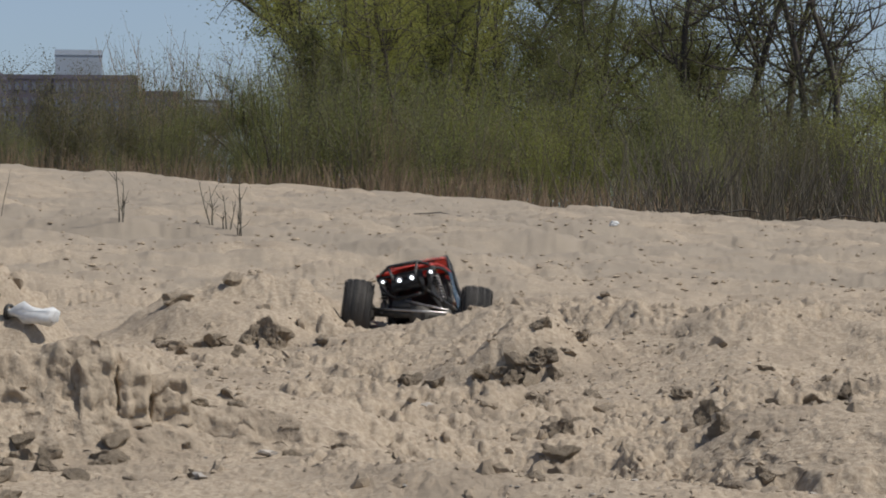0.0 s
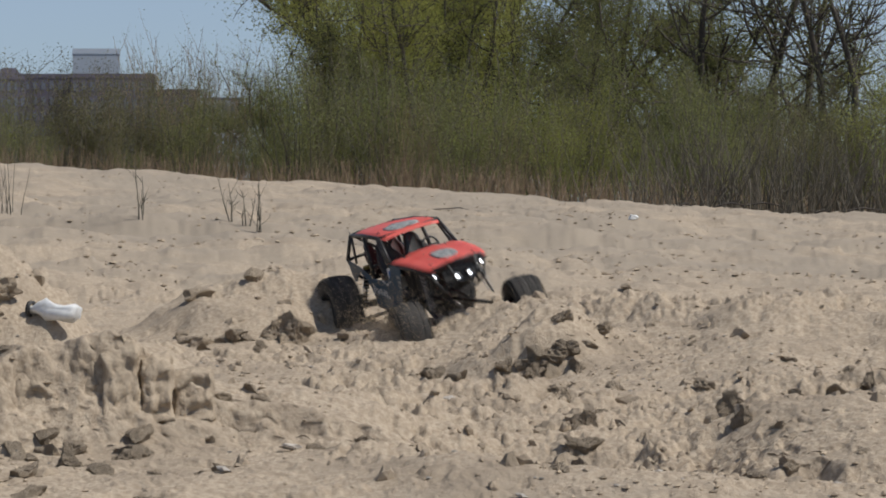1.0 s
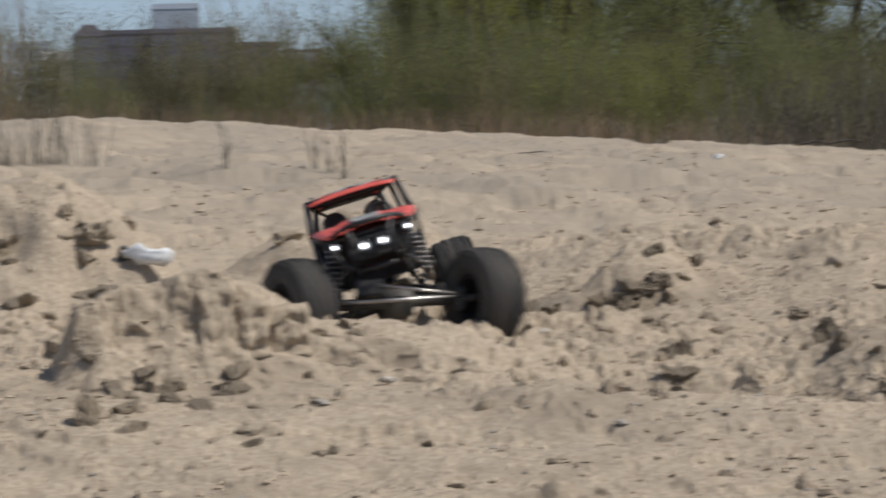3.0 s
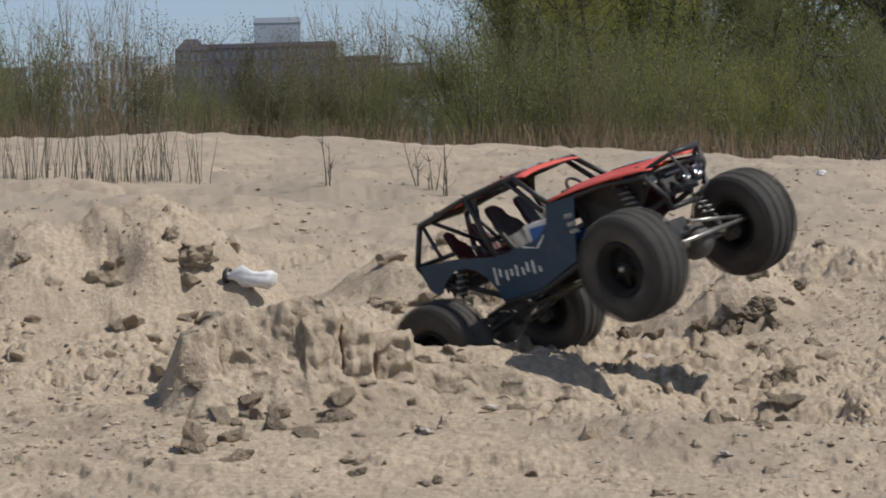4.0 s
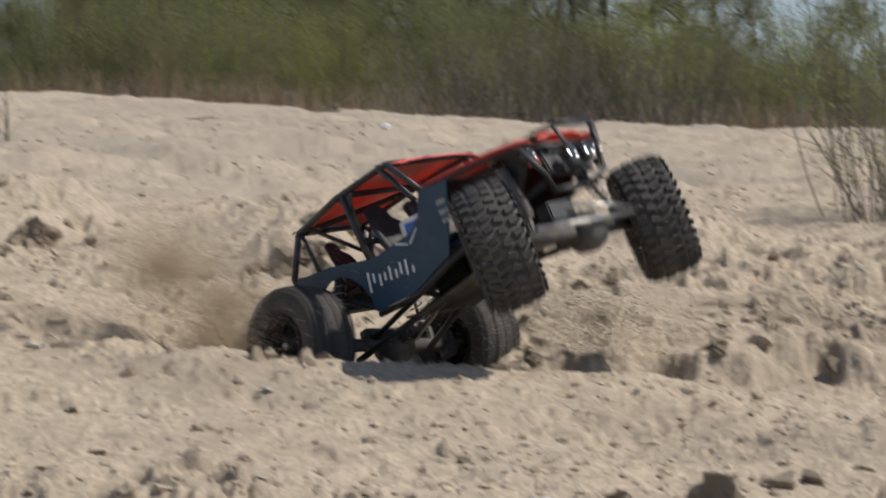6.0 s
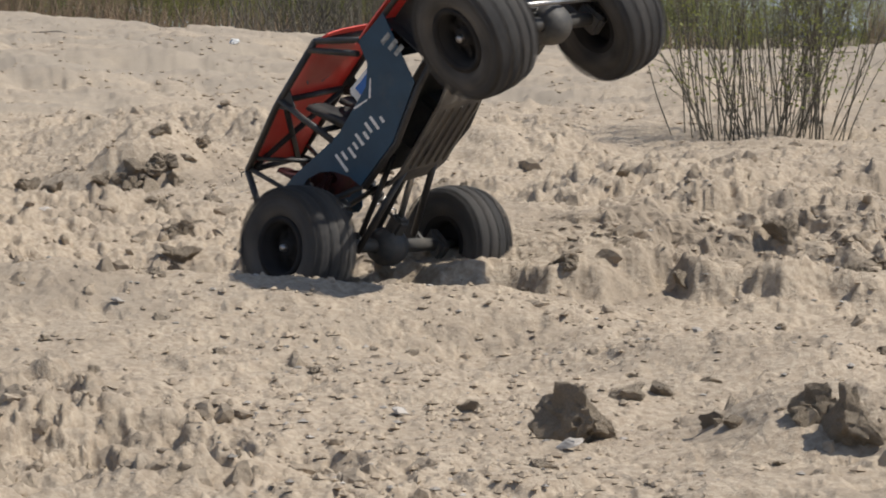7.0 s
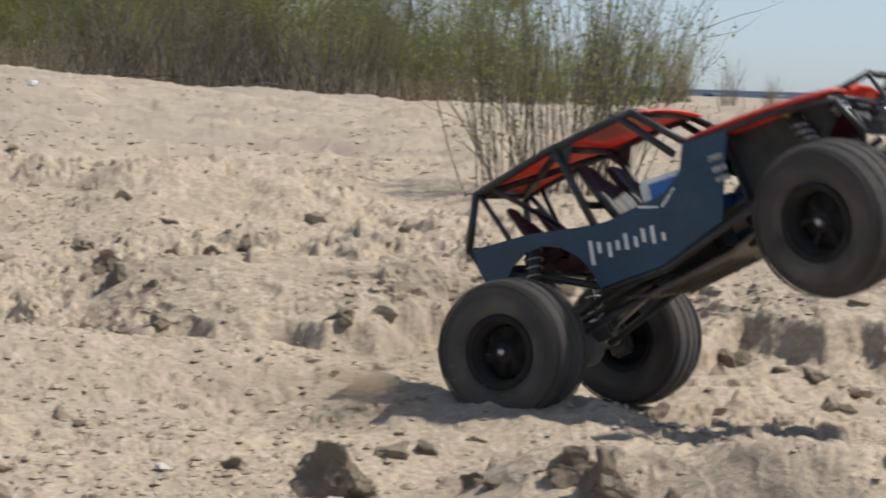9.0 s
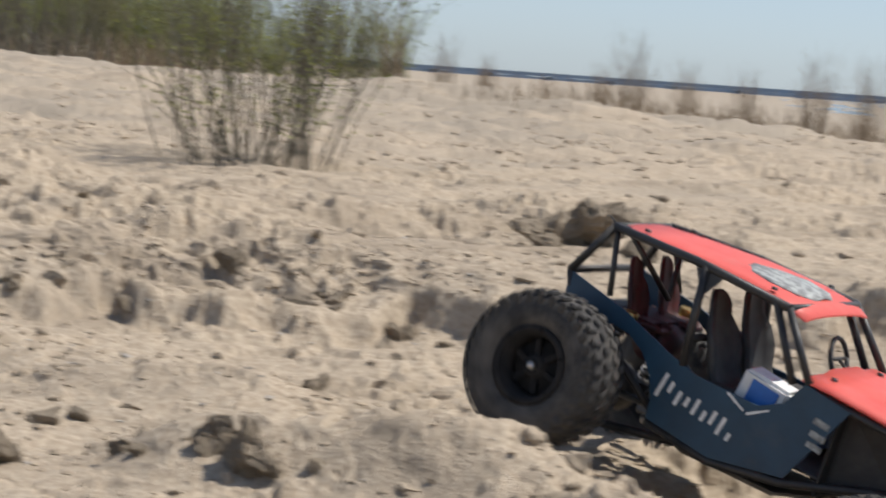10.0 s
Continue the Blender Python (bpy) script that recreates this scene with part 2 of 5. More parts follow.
    # hollows dug by the wheels
    z = z - mound(x, y, 0.20, 2.98, 0.25, 0.16, -15, 0.075, 1.3) - 0.03 * step(7, 12, az) * (1 - step(34, 44, az)) * step(2.25, 2.55, d) * (1 - step(2.85, 3.1, d))
    # broken faces on the heaps
    heaps = step(0.03, 0.09, z - np.where(d < 7, near, z))
    z = z + heaps * 0.010 * (np.abs(layered(x / 0.14, y / 0.16, 91, 3, 0.6)) - 0.35)
    # ruts of earlier drives over the open sand
    for y0, slope, bend in ((8.6, 0.30, 0.5), (9.3, 0.30, 0.5), (11.5, -0.12, 0.8), (12.6, -0.12, 0.8), (15.5, 0.2, 1.0)):
        mid = y0 + slope * x + bend * np.sin(x * 0.6 + y0)
        z = z - 0.03 * np.exp(-((y - mid) / 0.16) ** 2) + 0.022 * np.exp(-((y - mid - 0.32) / 0.14) ** 2)
    z = z + ridge(x, y, 0.50, 2.52, 0.70, 2.28, 0.12, 0.044, 1.3)
    # the near lip and the dip behind it
    z = z - mound(x, y, -0.05, 4.70, 0.16, 0.30, 0, 0.035)
    z = z - mound(x, y, 0.44, 2.50, 0.13, 0.12, 0, 0.022)
    z = z + ridge(x, y, 0.76, 1.83, 0.80, 1.79, 0.06, 0.016, 1.3)
    z = z + ridge(x, y, 0.64, 1.93, 0.83, 1.80, 0.10, 0.044, 1.4) - mound(x, y, 1.20, 1.76, 0.24, 0.24, 0, 0.15, 1.3)
    return z


def ground(x, y):
    """Height of the sand, with its lumps and grain."""
    x, y = np.asarray(x, float), np.asarray(y, float)
    d = np.hypot(x, y)
    mask = value_noise(x / 0.42, y / 0.5, 61) + 0.5 * value_noise(x / 0.13, y / 0.15, 62)
    rough = 0.2 + 0.8 * step(-0.1, 0.6, mask)
    rough = np.maximum(rough, mound(x, y, 0.82, 1.80, 0.30, 0.14, -35, 0.5))
    close = 1 - 0.94 * step(6.3, 11.0, d)
    z = shape(x, y)
    rough = np.maximum(rough, 0.55 * step(0.16, 0.24, z) * (1 - step(6.0, 6.6, d)))
    # soft swells, then low broken ledges that run across the slope
    z = z + 0.012 * layered(x / 0.34, y / 0.30, 11, 3) * (0.4 + 0.6 * close)
    wx, wy = x + 0.014 * layered(x / 0.035, y / 0.035, 5, 3, 0.6), y + 0.014 * layered(x / 0.035, y / 0.035, 8, 3, 0.6)
    swell = 2.2 * value_noise(wx / 0.46, wy / 0.24, 13) + 1.1 * value_noise(wx / 0.17, wy / 0.10, 14)
    z = z + close * 0.015 * (0.35 + 0.65 * rough) * terraces(swell, 0.22)
    crumb = 1 - np.abs(layered(wx / 0.05, wy / 0.045, 15, 3, 0.62))
    z = z + close * (0.10 + 0.90 * rough) * 0.012 * crumb
    z = z + close * (0.15 + 0.85 * rough) * 0.006 * np.abs(layered(wx / 0.015, wy / 0.018, 19, 2, 0.6))
    pits = step(0.30, 0.50, value_noise(wx / 0.045, wy / 0.05, 23)) * step(-0.1, 0.4, value_noise(x / 0.2, y / 0.22, 24))
    z = z - close * 0.008 * pits * (0.3 + 0.7 * rough)
    hit = lumps(wx, wy, 0.10, 21, 0.30, 0.30)
    fine = lumps(wx, wy, 0.036, 31, 0.36, 0.36)
    # wind ripples and old crumbs on the open sand
    z = z + step(6, 8, d) * (1 - step(20, 30, d)) * (0.016 * np.abs(layered(x / 0.22, y / 0.36, 33, 4, 0.65)) + lumps(x, y, 0.16, 35, 0.07, 0.24))
    return z + close * (hit * step(0.4, 0.9, rough) + fine * np.maximum(rough, 0.25 * step(0.2, 0.5, value_noise(x / 0.09, y / 0.1, 37))))


def blend_mesh(name, verts, quads, mats, smooth=True, tris=None):
    me = bpy.data.meshes.new(name)
    faces = np.concatenate([np.asarray(quads).ravel(), np.asarray(tris).ravel() if tris is not None else np.zeros(0, int)]).astype(np.int32)
    nq, nt = len(quads), 0 if tris is None else len(tris)
    me.vertices.add(len(verts)), me.loops.add(len(faces)), me.polygons.add(nq + nt)
    me.vertices.foreach_set("co", np.asarray(verts, np.float32).ravel())
    me.loops.foreach_set("vertex_index", faces)
    me.polygons.foreach_set("loop_start", np.concatenate([np.arange(nq) * 4, nq * 4 + np.arange(nt) * 3]).astype(np.int32))
    me.polygons.foreach_set("loop_total", np.concatenate([np.full(nq, 4), np.full(nt, 3)]).astype(np.int32))
    me.polygons.foreach_set("use_smooth", np.full(nq + nt, smooth))
    for m in mats:
        me.materials.append(m)
    me.update(calc_edges=True)
    me.validate()
    return me


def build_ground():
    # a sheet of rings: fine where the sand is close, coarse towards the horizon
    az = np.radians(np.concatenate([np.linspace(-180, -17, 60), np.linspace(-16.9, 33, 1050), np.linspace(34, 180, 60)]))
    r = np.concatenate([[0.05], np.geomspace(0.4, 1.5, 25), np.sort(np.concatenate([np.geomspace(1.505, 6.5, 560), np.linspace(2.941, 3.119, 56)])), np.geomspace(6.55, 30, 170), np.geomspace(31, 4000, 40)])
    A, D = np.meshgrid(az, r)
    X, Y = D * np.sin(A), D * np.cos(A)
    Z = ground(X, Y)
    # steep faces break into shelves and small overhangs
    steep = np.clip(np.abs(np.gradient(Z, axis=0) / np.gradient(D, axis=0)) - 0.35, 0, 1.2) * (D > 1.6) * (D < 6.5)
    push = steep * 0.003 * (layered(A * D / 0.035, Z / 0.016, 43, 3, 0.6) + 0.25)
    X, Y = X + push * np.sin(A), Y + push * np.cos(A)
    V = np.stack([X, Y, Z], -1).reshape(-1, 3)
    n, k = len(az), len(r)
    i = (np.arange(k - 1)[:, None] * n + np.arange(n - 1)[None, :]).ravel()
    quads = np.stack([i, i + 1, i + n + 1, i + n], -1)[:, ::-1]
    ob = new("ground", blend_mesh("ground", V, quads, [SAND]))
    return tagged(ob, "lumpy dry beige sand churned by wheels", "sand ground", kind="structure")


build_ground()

# ---- trees, shrubs, far town ----
def part(name, data, mat, parent, label=""):
    """Links a bmesh or a mesh as one object under a thing or a part."""
    if isinstance(data, bmesh.types.BMesh):
        me = bpy.data.meshes.new(name)
        data.to_mesh(me)
        data.free()
    else:
        me = data
    if mat is not None and not me.materials:
        me.materials.append(mat)
    ob = new(name, me)
    ob.parent = parent
    return tagged(ob, label)


class Sticks:
    """Gathers tapered stems and leaves of one plant."""

    def __init__(self, seed):
        self.rng = np.random.default_rng(seed)
        self.v, self.q, self.n = [], [], 0
        self.leaves = []

    def stem(self, points, radii, sides=4):
        points = np.asarray(points)
        ways = np.gradient(points, axis=0)
        ways /= np.linalg.norm(ways, axis=1)[:, None] + 1e-9
        side = np.cross(ways, (0.3, 0.9, 0.1))
        side /= np.linalg.norm(side, axis=1)[:, None] + 1e-9
        other = np.cross(ways, side)
        ang = np.arange(sides) * 2 * np.pi / sides
        ring = points[:, None] + np.asarray(radii)[:, None, None] * (np.cos(ang)[None, :, None] * side[:, None] + np.sin(ang)[None, :, None] * other[:, None])
        k = len(points)
        self.v.append(ring.reshape(-1, 3))
        i = self.n + (np.arange(k - 1)[:, None] * sides + np.arange(sides)[None]).ravel()
        j = self.n + (np.arange(k - 1)[:, None] * sides + (np.arange(sides)[None] + 1) % sides).ravel()
        self.q.append(np.stack([i, j, j + sides, i + sides], -1))
        self.n += k * sides

    def grow(self, base, way, length, radius, bend, steps=6, lift=0.15):
        p, pts = np.array(base, float), [np.array(base, float)]
        way = np.array(way, float)
        for _ in range(steps):
            way = way + self.rng.normal(0, bend, 3) + (0, 0, lift * bend)
            way /= np.linalg.norm(way)
            p = p + way * length / steps
            pts.append(p.copy())
        self.stem(pts, np.linspace(radius, radius * 0.3, steps + 1))
        return np.array(pts)

    def leaf(self, places, size, aspect=2.2):
        """Small leaves, each turned its own way."""
        n = len(places)
        a_ = self.rng.normal(size=(n, 3))
        a_[:, 2] = np.abs(a_[:, 2]) * 0.7
        a_ /= np.linalg.norm(a_, axis=1)[:, None]
        b_ = np.cross(a_, self.rng.normal(size=(n, 3)))
        b_ /= np.linalg.norm(b_, axis=1)[:, None]
        s = size * self.rng.uniform(0.5, 1.3, (n, 1))
        self.leaves.append(np.stack([places - a_ * s, places + a_ * s * 0.4 + b_ * s / aspect * 1.3, places + a_ * s * 0.6 - b_ * s / aspect * 1.3], 1).reshape(-1, 3))

    def meshes(self, name, bark, leaf):
        wood = blend_mesh(name, np.concatenate(self.v), np.concatenate(self.q), [bark])
        crown = None
        if self.leaves:
            L = np.concatenate(self.leaves)
            crown = blend_mesh("crown", L, np.zeros((0, 4), int), [leaf], False, np.arange(len(L)).reshape(-1, 3))
        return wood, crown


def big_tree(seed, height, leafiness, leaf_mat, leaf_size=0.085, spread=0.5):
    s = Sticks(seed)
    rng = s.rng
    forks = rng.integers(2, 4)
    tips = []
    for f in range(forks):
        lean = rng.normal(0, 0.16, 2)
        trunk = s.grow((rng.normal(0, 0.15), rng.normal(0, 0.15), -0.3), (lean[0], lean[1], 1), height * rng.uniform(0.75, 1), height * 0.0105, 0.10, 9)
        for k in range(15):
            u = rng.uniform(0.18, 0.98)
            b0 = trunk[int(u * 9)]
            w = rng.normal(size=3)
            w[2] = abs(w[2]) * 0.7 + 0.25
            w /= np.linalg.norm(w)
            limb = s.grow(b0, w, height * spread * rng.uniform(0.3, 0.75) * (1.15 - 0.6 * u), height * 0.0045 * (1.2 - u * 0.7), 0.22, 6, 0.5)
            tips.append(limb[2:])
            for j in range(6):
                c0 = limb[rng.integers(1, 6)]
                w2 = rng.normal(size=3)
                w2[2] = w2[2] * 0.6 + 0.35
                twig = s.grow(c0, w2 / np.linalg.norm(w2), height * rng.uniform(0.07, 0.16), height * 0.0022, 0.3, 4, 0.4)
                tips.append(twig)
    T = np.concatenate(tips)
    n = int(leafiness)
    if n:
        loose = np.where(rng.uniform(0, 1, (n, 1)) < 0.6, 0.018, 0.036)
        at = T[rng.integers(0, len(T), n)] + rng.normal(0, 1, (n, 3)) * height * loose
        s.leaf(at, leaf_size)
    return s.meshes("trunk", BARK, leaf_mat)


def willow_shrub(seed, height, stems, leaves, leaf_mat, leaf_size=0.06, bark=None, fan=0.35, stem_r=0.006, low=0.15, base=0.14):
    s = Sticks(seed)
    rng = s.rng
    pts = []
    for k in range(stems):
        a_ = rng.uniform(0, 2 * np.pi)
        w = (math.cos(a_) * abs(rng.normal(0, fan)), math.sin(a_) * abs(rng.normal(0, fan)), 1)
        h = height * rng.uniform(0.5, 1.0)
        b0 = (math.cos(a_) * height * base * rng.uniform(0, 1), math.sin(a_) * height * base * rng.uniform(0, 1), -0.05)
        st = s.grow(b0, np.array(w) / np.linalg.norm(w), h, height * stem_r, 0.07, 7, 0.6)
        pts.append(st[max(1, int(7 * low)):])
        for j in range(4):
            c0 = st[rng.integers(2, 7)]
            w2 = np.array(w) + rng.normal(0, 0.45, 3)
            tw = s.grow(c0, w2 / np.linalg.norm(w2), h * rng.uniform(0.15, 0.35), height * stem_r * 0.45, 0.12, 4, 0.5)
            pts.append(tw)
    T = np.concatenate(pts)
    if leaves:
        i = rng.integers(0, len(T) - 1, leaves)
        f = rng.uniform(0, 1, (leaves, 1))
        at = T[i] * (1 - f * 0.3) + T[np.minimum(i + 1, len(T) - 1)] * f * 0.3 + rng.normal(0, height * 0.035, (leaves, 3))
        s.leaf(at[at[:, 2] > height * low * 0.5], leaf_size)
    return s.meshes("stems", bark or TWIG, leaf_mat)


def plant(name, meshes, x, y, turn, size, label, category, group=""):
    ob = new(name)
    ob.matrix_world = pose(x, y, float(ground(x, y)), 0, 0, turn) @ Matrix.Scale(size, 4)
    tagged(ob, label, category, group)
    for me, nm in zip(meshes, ("trunk" if category == "tree" else "woody_base", "crown")):
        if me:
            o = new(nm, me)
            o.parent = ob
    return ob


def polar(az, d):
    return d * math.sin(radians(az)), d * math.cos(radians(az))


def treeline():
    rng = np.random.default_rng(5)
    full = [big_tree(100 + k, 9.0, 36000, (TREE_YELLOW, TREE_OLIVE, TREE_OLIVE, TREE_YELLOW)[k], 0.032, 0.55) for k in range(4)]
    bare = [big_tree(200 + k, 9.5, 7000, TREE_OLIVE, 0.03) for k in range(2)]
    pale = willow_shrub(330, 3.3, 40, 1500, LEAF_OLIVE, 0.018, STRAW, fan=0.09, stem_r=0.0026, low=0.5, base=0.3)
    for az, d, size in ((-7.3, 44, 0.95), (-6.6, 46, 1.1), (-6.0, 45, 1.0), (-5.4, 47, 0.9), (-12.6, 40, 0.95), (-13.4, 41, 1.05), (-14.6, 40, 0.9), (1.0, 36, 0.5), (-1.3, 35, 0.55)):
        x, y = polar(az, d)
        plant("pale_sapling", pale, x, y, az * 77, size, "slim pale leafless sapling above the thicket", "sapling", "pale saplings in the thicket")
    shrubs = [willow_shrub(300 + k, 3.2, 26, 9500, (LEAF_OLIVE, LEAF_BROWN, LEAF_YELLOW, LEAF_OLIVE)[k], 0.023, fan=0.26, stem_r=0.004) for k in range(4)]
    # the tall trees
    for az, d, k, size in ((-4.35, 48, 3, 0.36), (-4.7, 46, 1, 0.28), (-4.0, 45, 2, 0.36), (-3.2, 46, 1, 0.42), (-2.3, 50, 0, 0.72), (-1.6, 55, 3, 1.0), (0.2, 54, 0, 0.95), (1.6, 57, 1, 1.1), (2.2, 51, 2, 0.95), (-1.8, 51, 0, 0.8), (-0.6, 50, 3, 0.85), (3.6, 56, 1, 1.1),
                           (4.8, 60, 1, 1.15), (6.0, 58, 2, 0.85), (7.4, 60, 2, 0.74), (8.4, 63, 1, 0.5), (10.6, 62, 3, 0.5), (0.4, 60, 2, 1.2), (5.4, 53, 2, 0.8), (-2.4, 46, 3, 0.6), (-0.9, 45, 0, 0.65), (-3.6, 48, 2, 0.46), (-1.3, 60, 0, 1.15), (0.7, 47, 3, 0.65), (2.6, 46, 2, 0.6), (4.2, 47, 1, 0.62), (5.3, 46, 2, 0.36), (6.3, 47, 1, 0.33), (7.2, 45, 2, 0.34), (8.1, 46, 1, 0.33), (8.8, 47, 2, 0.3), (9.8, 46, 1, 0.34), (11.2, 50, 1, 0.5), (13.2, 50, 2, 0.42), (15.0, 48, 1, 0.4)):
        x, y = polar(az, d)
        plant("tree", full[k], x, y, rng.uniform(0, 360), size, "tall spring willow tree with thin yellow-green foliage", "tree", "trees behind the sand")
    for az, d, k, size in ((6.6, 49, 0, 1.0), (9.25, 46, 1, 0.9), (7.6, 52, 1, 1.05), (11.0, 55, 0, 0.8), (12.4, 55, 0, 0.62)):
        x, y = polar(az, d)
        plant("tree", bare[k], x, y, rng.uniform(0, 360), size, "dark nearly bare tree with spreading limbs", "tree", "bare trees behind the sand")
    # willow thicket in front of them
    for k in range(100):
        az = -19 + 38.5 * (k + rng.uniform(0, 1)) / 100
        d = rng.uniform(34, 48)
        tall = np.interp(az, (-19, -5.5, -3, 9, 14, 17, 19.5), (0.58, 0.58, 0.66, 0.64, 0.64, 0.6, 0.35))
        x, y = polar(az, d)
        plant("willow_shrub", shrubs[int(rng.integers(0, 4)) if az > -4.5 else (0, 1, 1, 3)[k % 4]], x, y, rng.uniform(0, 360), tall * rng.uniform(0.5, 1.5) * d / 41,
              "brownish olive willow shrub coming into leaf", "shrub", "willow thicket at the edge of the sand")


treeline()

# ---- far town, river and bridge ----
# distance haze is mixed into the brick, render and glass colours
FARWALL = material("haze_tinted_brown_brick", (0.145, 0.135, 0.17), 0.9, second=(0.12, 0.113, 0.145), scale=0.08, vary=0.2)
FARPALE = material("haze_tinted_pale_render", (0.46, 0.51, 0.57), 0.9, second=(0.40, 0.45, 0.50), scale=0.08, vary=0.15)
FARGLASS = material("haze_tinted_window_glass", (0.15, 0.17, 0.215), 0.7, second=(0.13, 0.15, 0.195), scale=0.2)
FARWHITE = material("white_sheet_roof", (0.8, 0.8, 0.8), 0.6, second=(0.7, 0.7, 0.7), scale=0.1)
# blue of far haze painted on as the bridge and shore colour
HAZEBLUE = material("distance_haze_blue", (0.25, 0.33, 0.43), 0.7, second=(0.22, 0.29, 0.38), scale=0.1)


def simple_box(sx, sy, sz, at=(0, 0, 0), top=1.0):
    bm = bmesh.new()
    bmesh.ops.create_cube(bm, size=1)
    for v in bm.verts:
        k = top if v.co.z > 0 else 1
        v.co = Vector((v.co.x * sx * k + at[0], v.co.y * sy + at[1], (v.co.z + 0.5) * sz + at[2]))
    return bm


def town_house(az, d, width, height, wall, label, floors, bays, roof_mat=None, roof_h=2.0, roof_top=1.0):
    x, y = polar(az, d)
    house = new("far_building")
    house.matrix_world = pose(x, y, -2, 0, 0, -az)
    tagged(house, label, "building", "far town")
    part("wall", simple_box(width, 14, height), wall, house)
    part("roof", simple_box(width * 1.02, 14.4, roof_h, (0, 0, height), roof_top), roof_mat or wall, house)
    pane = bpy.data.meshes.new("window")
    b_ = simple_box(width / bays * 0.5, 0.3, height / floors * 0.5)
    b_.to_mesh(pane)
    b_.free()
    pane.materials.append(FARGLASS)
    for i in range(floors):
        for j in range(bays):
            o = new("window", pane)
            o.parent = house
            o.location = (width * ((j + 0.5) / bays - 0.5), -7.0, height * (i + 0.25) / floors)
    return house


def far_town():
    d = 900
    m = lambda deg: d * math.tan(radians(deg))
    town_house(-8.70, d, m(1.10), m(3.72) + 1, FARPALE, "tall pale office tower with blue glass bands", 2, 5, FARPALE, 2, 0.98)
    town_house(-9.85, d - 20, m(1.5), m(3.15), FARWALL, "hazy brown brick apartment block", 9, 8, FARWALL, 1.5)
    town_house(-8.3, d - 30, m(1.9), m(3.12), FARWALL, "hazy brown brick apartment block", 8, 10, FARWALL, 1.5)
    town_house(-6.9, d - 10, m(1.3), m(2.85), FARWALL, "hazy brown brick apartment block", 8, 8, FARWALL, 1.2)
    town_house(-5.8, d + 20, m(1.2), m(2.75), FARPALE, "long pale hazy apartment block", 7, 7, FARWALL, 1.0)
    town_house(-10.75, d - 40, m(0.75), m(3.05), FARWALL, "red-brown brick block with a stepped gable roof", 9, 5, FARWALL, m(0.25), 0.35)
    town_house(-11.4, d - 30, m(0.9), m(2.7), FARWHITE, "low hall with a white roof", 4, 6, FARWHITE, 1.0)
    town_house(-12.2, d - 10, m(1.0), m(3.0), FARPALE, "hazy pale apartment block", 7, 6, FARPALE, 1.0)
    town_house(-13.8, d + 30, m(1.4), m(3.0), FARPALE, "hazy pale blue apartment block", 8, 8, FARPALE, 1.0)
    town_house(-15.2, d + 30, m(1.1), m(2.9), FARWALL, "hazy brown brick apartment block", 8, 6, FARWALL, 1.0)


def river_and_bridge():
    bm = bmesh.new()
    pts = [polar(a_, d) for a_, d in ((14, 140), (20, 110), (30, 100), (60, 100), (60, 3900), (36, 3900), (24, 3900), (14, 3900))]
    f = bm.faces.new([bm.verts.new((x, y, 0)) for x, y in pts])
    bm.normal_update()
    if f.normal.z < 0:
        f.normal_flip()
    me = bpy.data.meshes.new("water")
    bm.to_mesh(me)
    bm.free()
    me.materials.append(WATER)
    ob = new("water", me)
    ob.location.z = -0.62
    tagged(ob, "pale blue river behind the sand bank", "river", kind="structure")
    bridge = new("bridge")
    tagged(bridge, "long low bridge far over the river, blue with haze", "bridge")
    (x0, y0), (x1, y1) = polar(15.5, 1500), polar(40, 1250)
    a_ = math.degrees(math.atan2(y1 - y0, x1 - x0))
    n = math.hypot(x1 - x0, y1 - y0)
    bridge.matrix_world = pose((x0 + x1) / 2, (y0 + y1) / 2, -0.6, 0, 0, a_)
    part("deck", simple_box(n, 9, 1.5, (0, 0, 2.2)), HAZEBLUE, bridge)
    part("rail", simple_box(n, 0.4, 0.6, (0, -4.4, 3.6)), HAZEBLUE, bridge)
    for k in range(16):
        part("pier", simple_box(4, 7, 2.0, (n * ((k + 0.5) / 16 - 0.5), 0, 0)), HAZEBLUE, bridge)
    # far wooded shore, painted with the same haze blue as the bridge
    shore = new("far_shore")
    tagged(shore, "low dark wooded shore along the far river bank, coloured blue for haze", "shore", kind="stuff")
    rng = np.random.default_rng(8)
    V, Q = [], []
    for k in range(240):
        az = 14 + 30 * k / 240
        x, y = polar(az, 1900 + rng.uniform(-60, 60))
        h = rng.uniform(1.2, 2.6)
        c, s = math.cos(radians(az)), math.sin(radians(az))
        i = len(V)
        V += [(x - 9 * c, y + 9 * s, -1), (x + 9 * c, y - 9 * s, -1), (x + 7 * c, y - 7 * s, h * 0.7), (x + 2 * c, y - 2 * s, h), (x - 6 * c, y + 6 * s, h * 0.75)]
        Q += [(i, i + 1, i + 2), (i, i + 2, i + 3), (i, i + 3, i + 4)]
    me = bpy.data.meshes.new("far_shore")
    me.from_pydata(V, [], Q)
    me.materials.append(HAZEBLUE)
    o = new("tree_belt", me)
    o.parent = shore


far_town()
river_and_bridge()

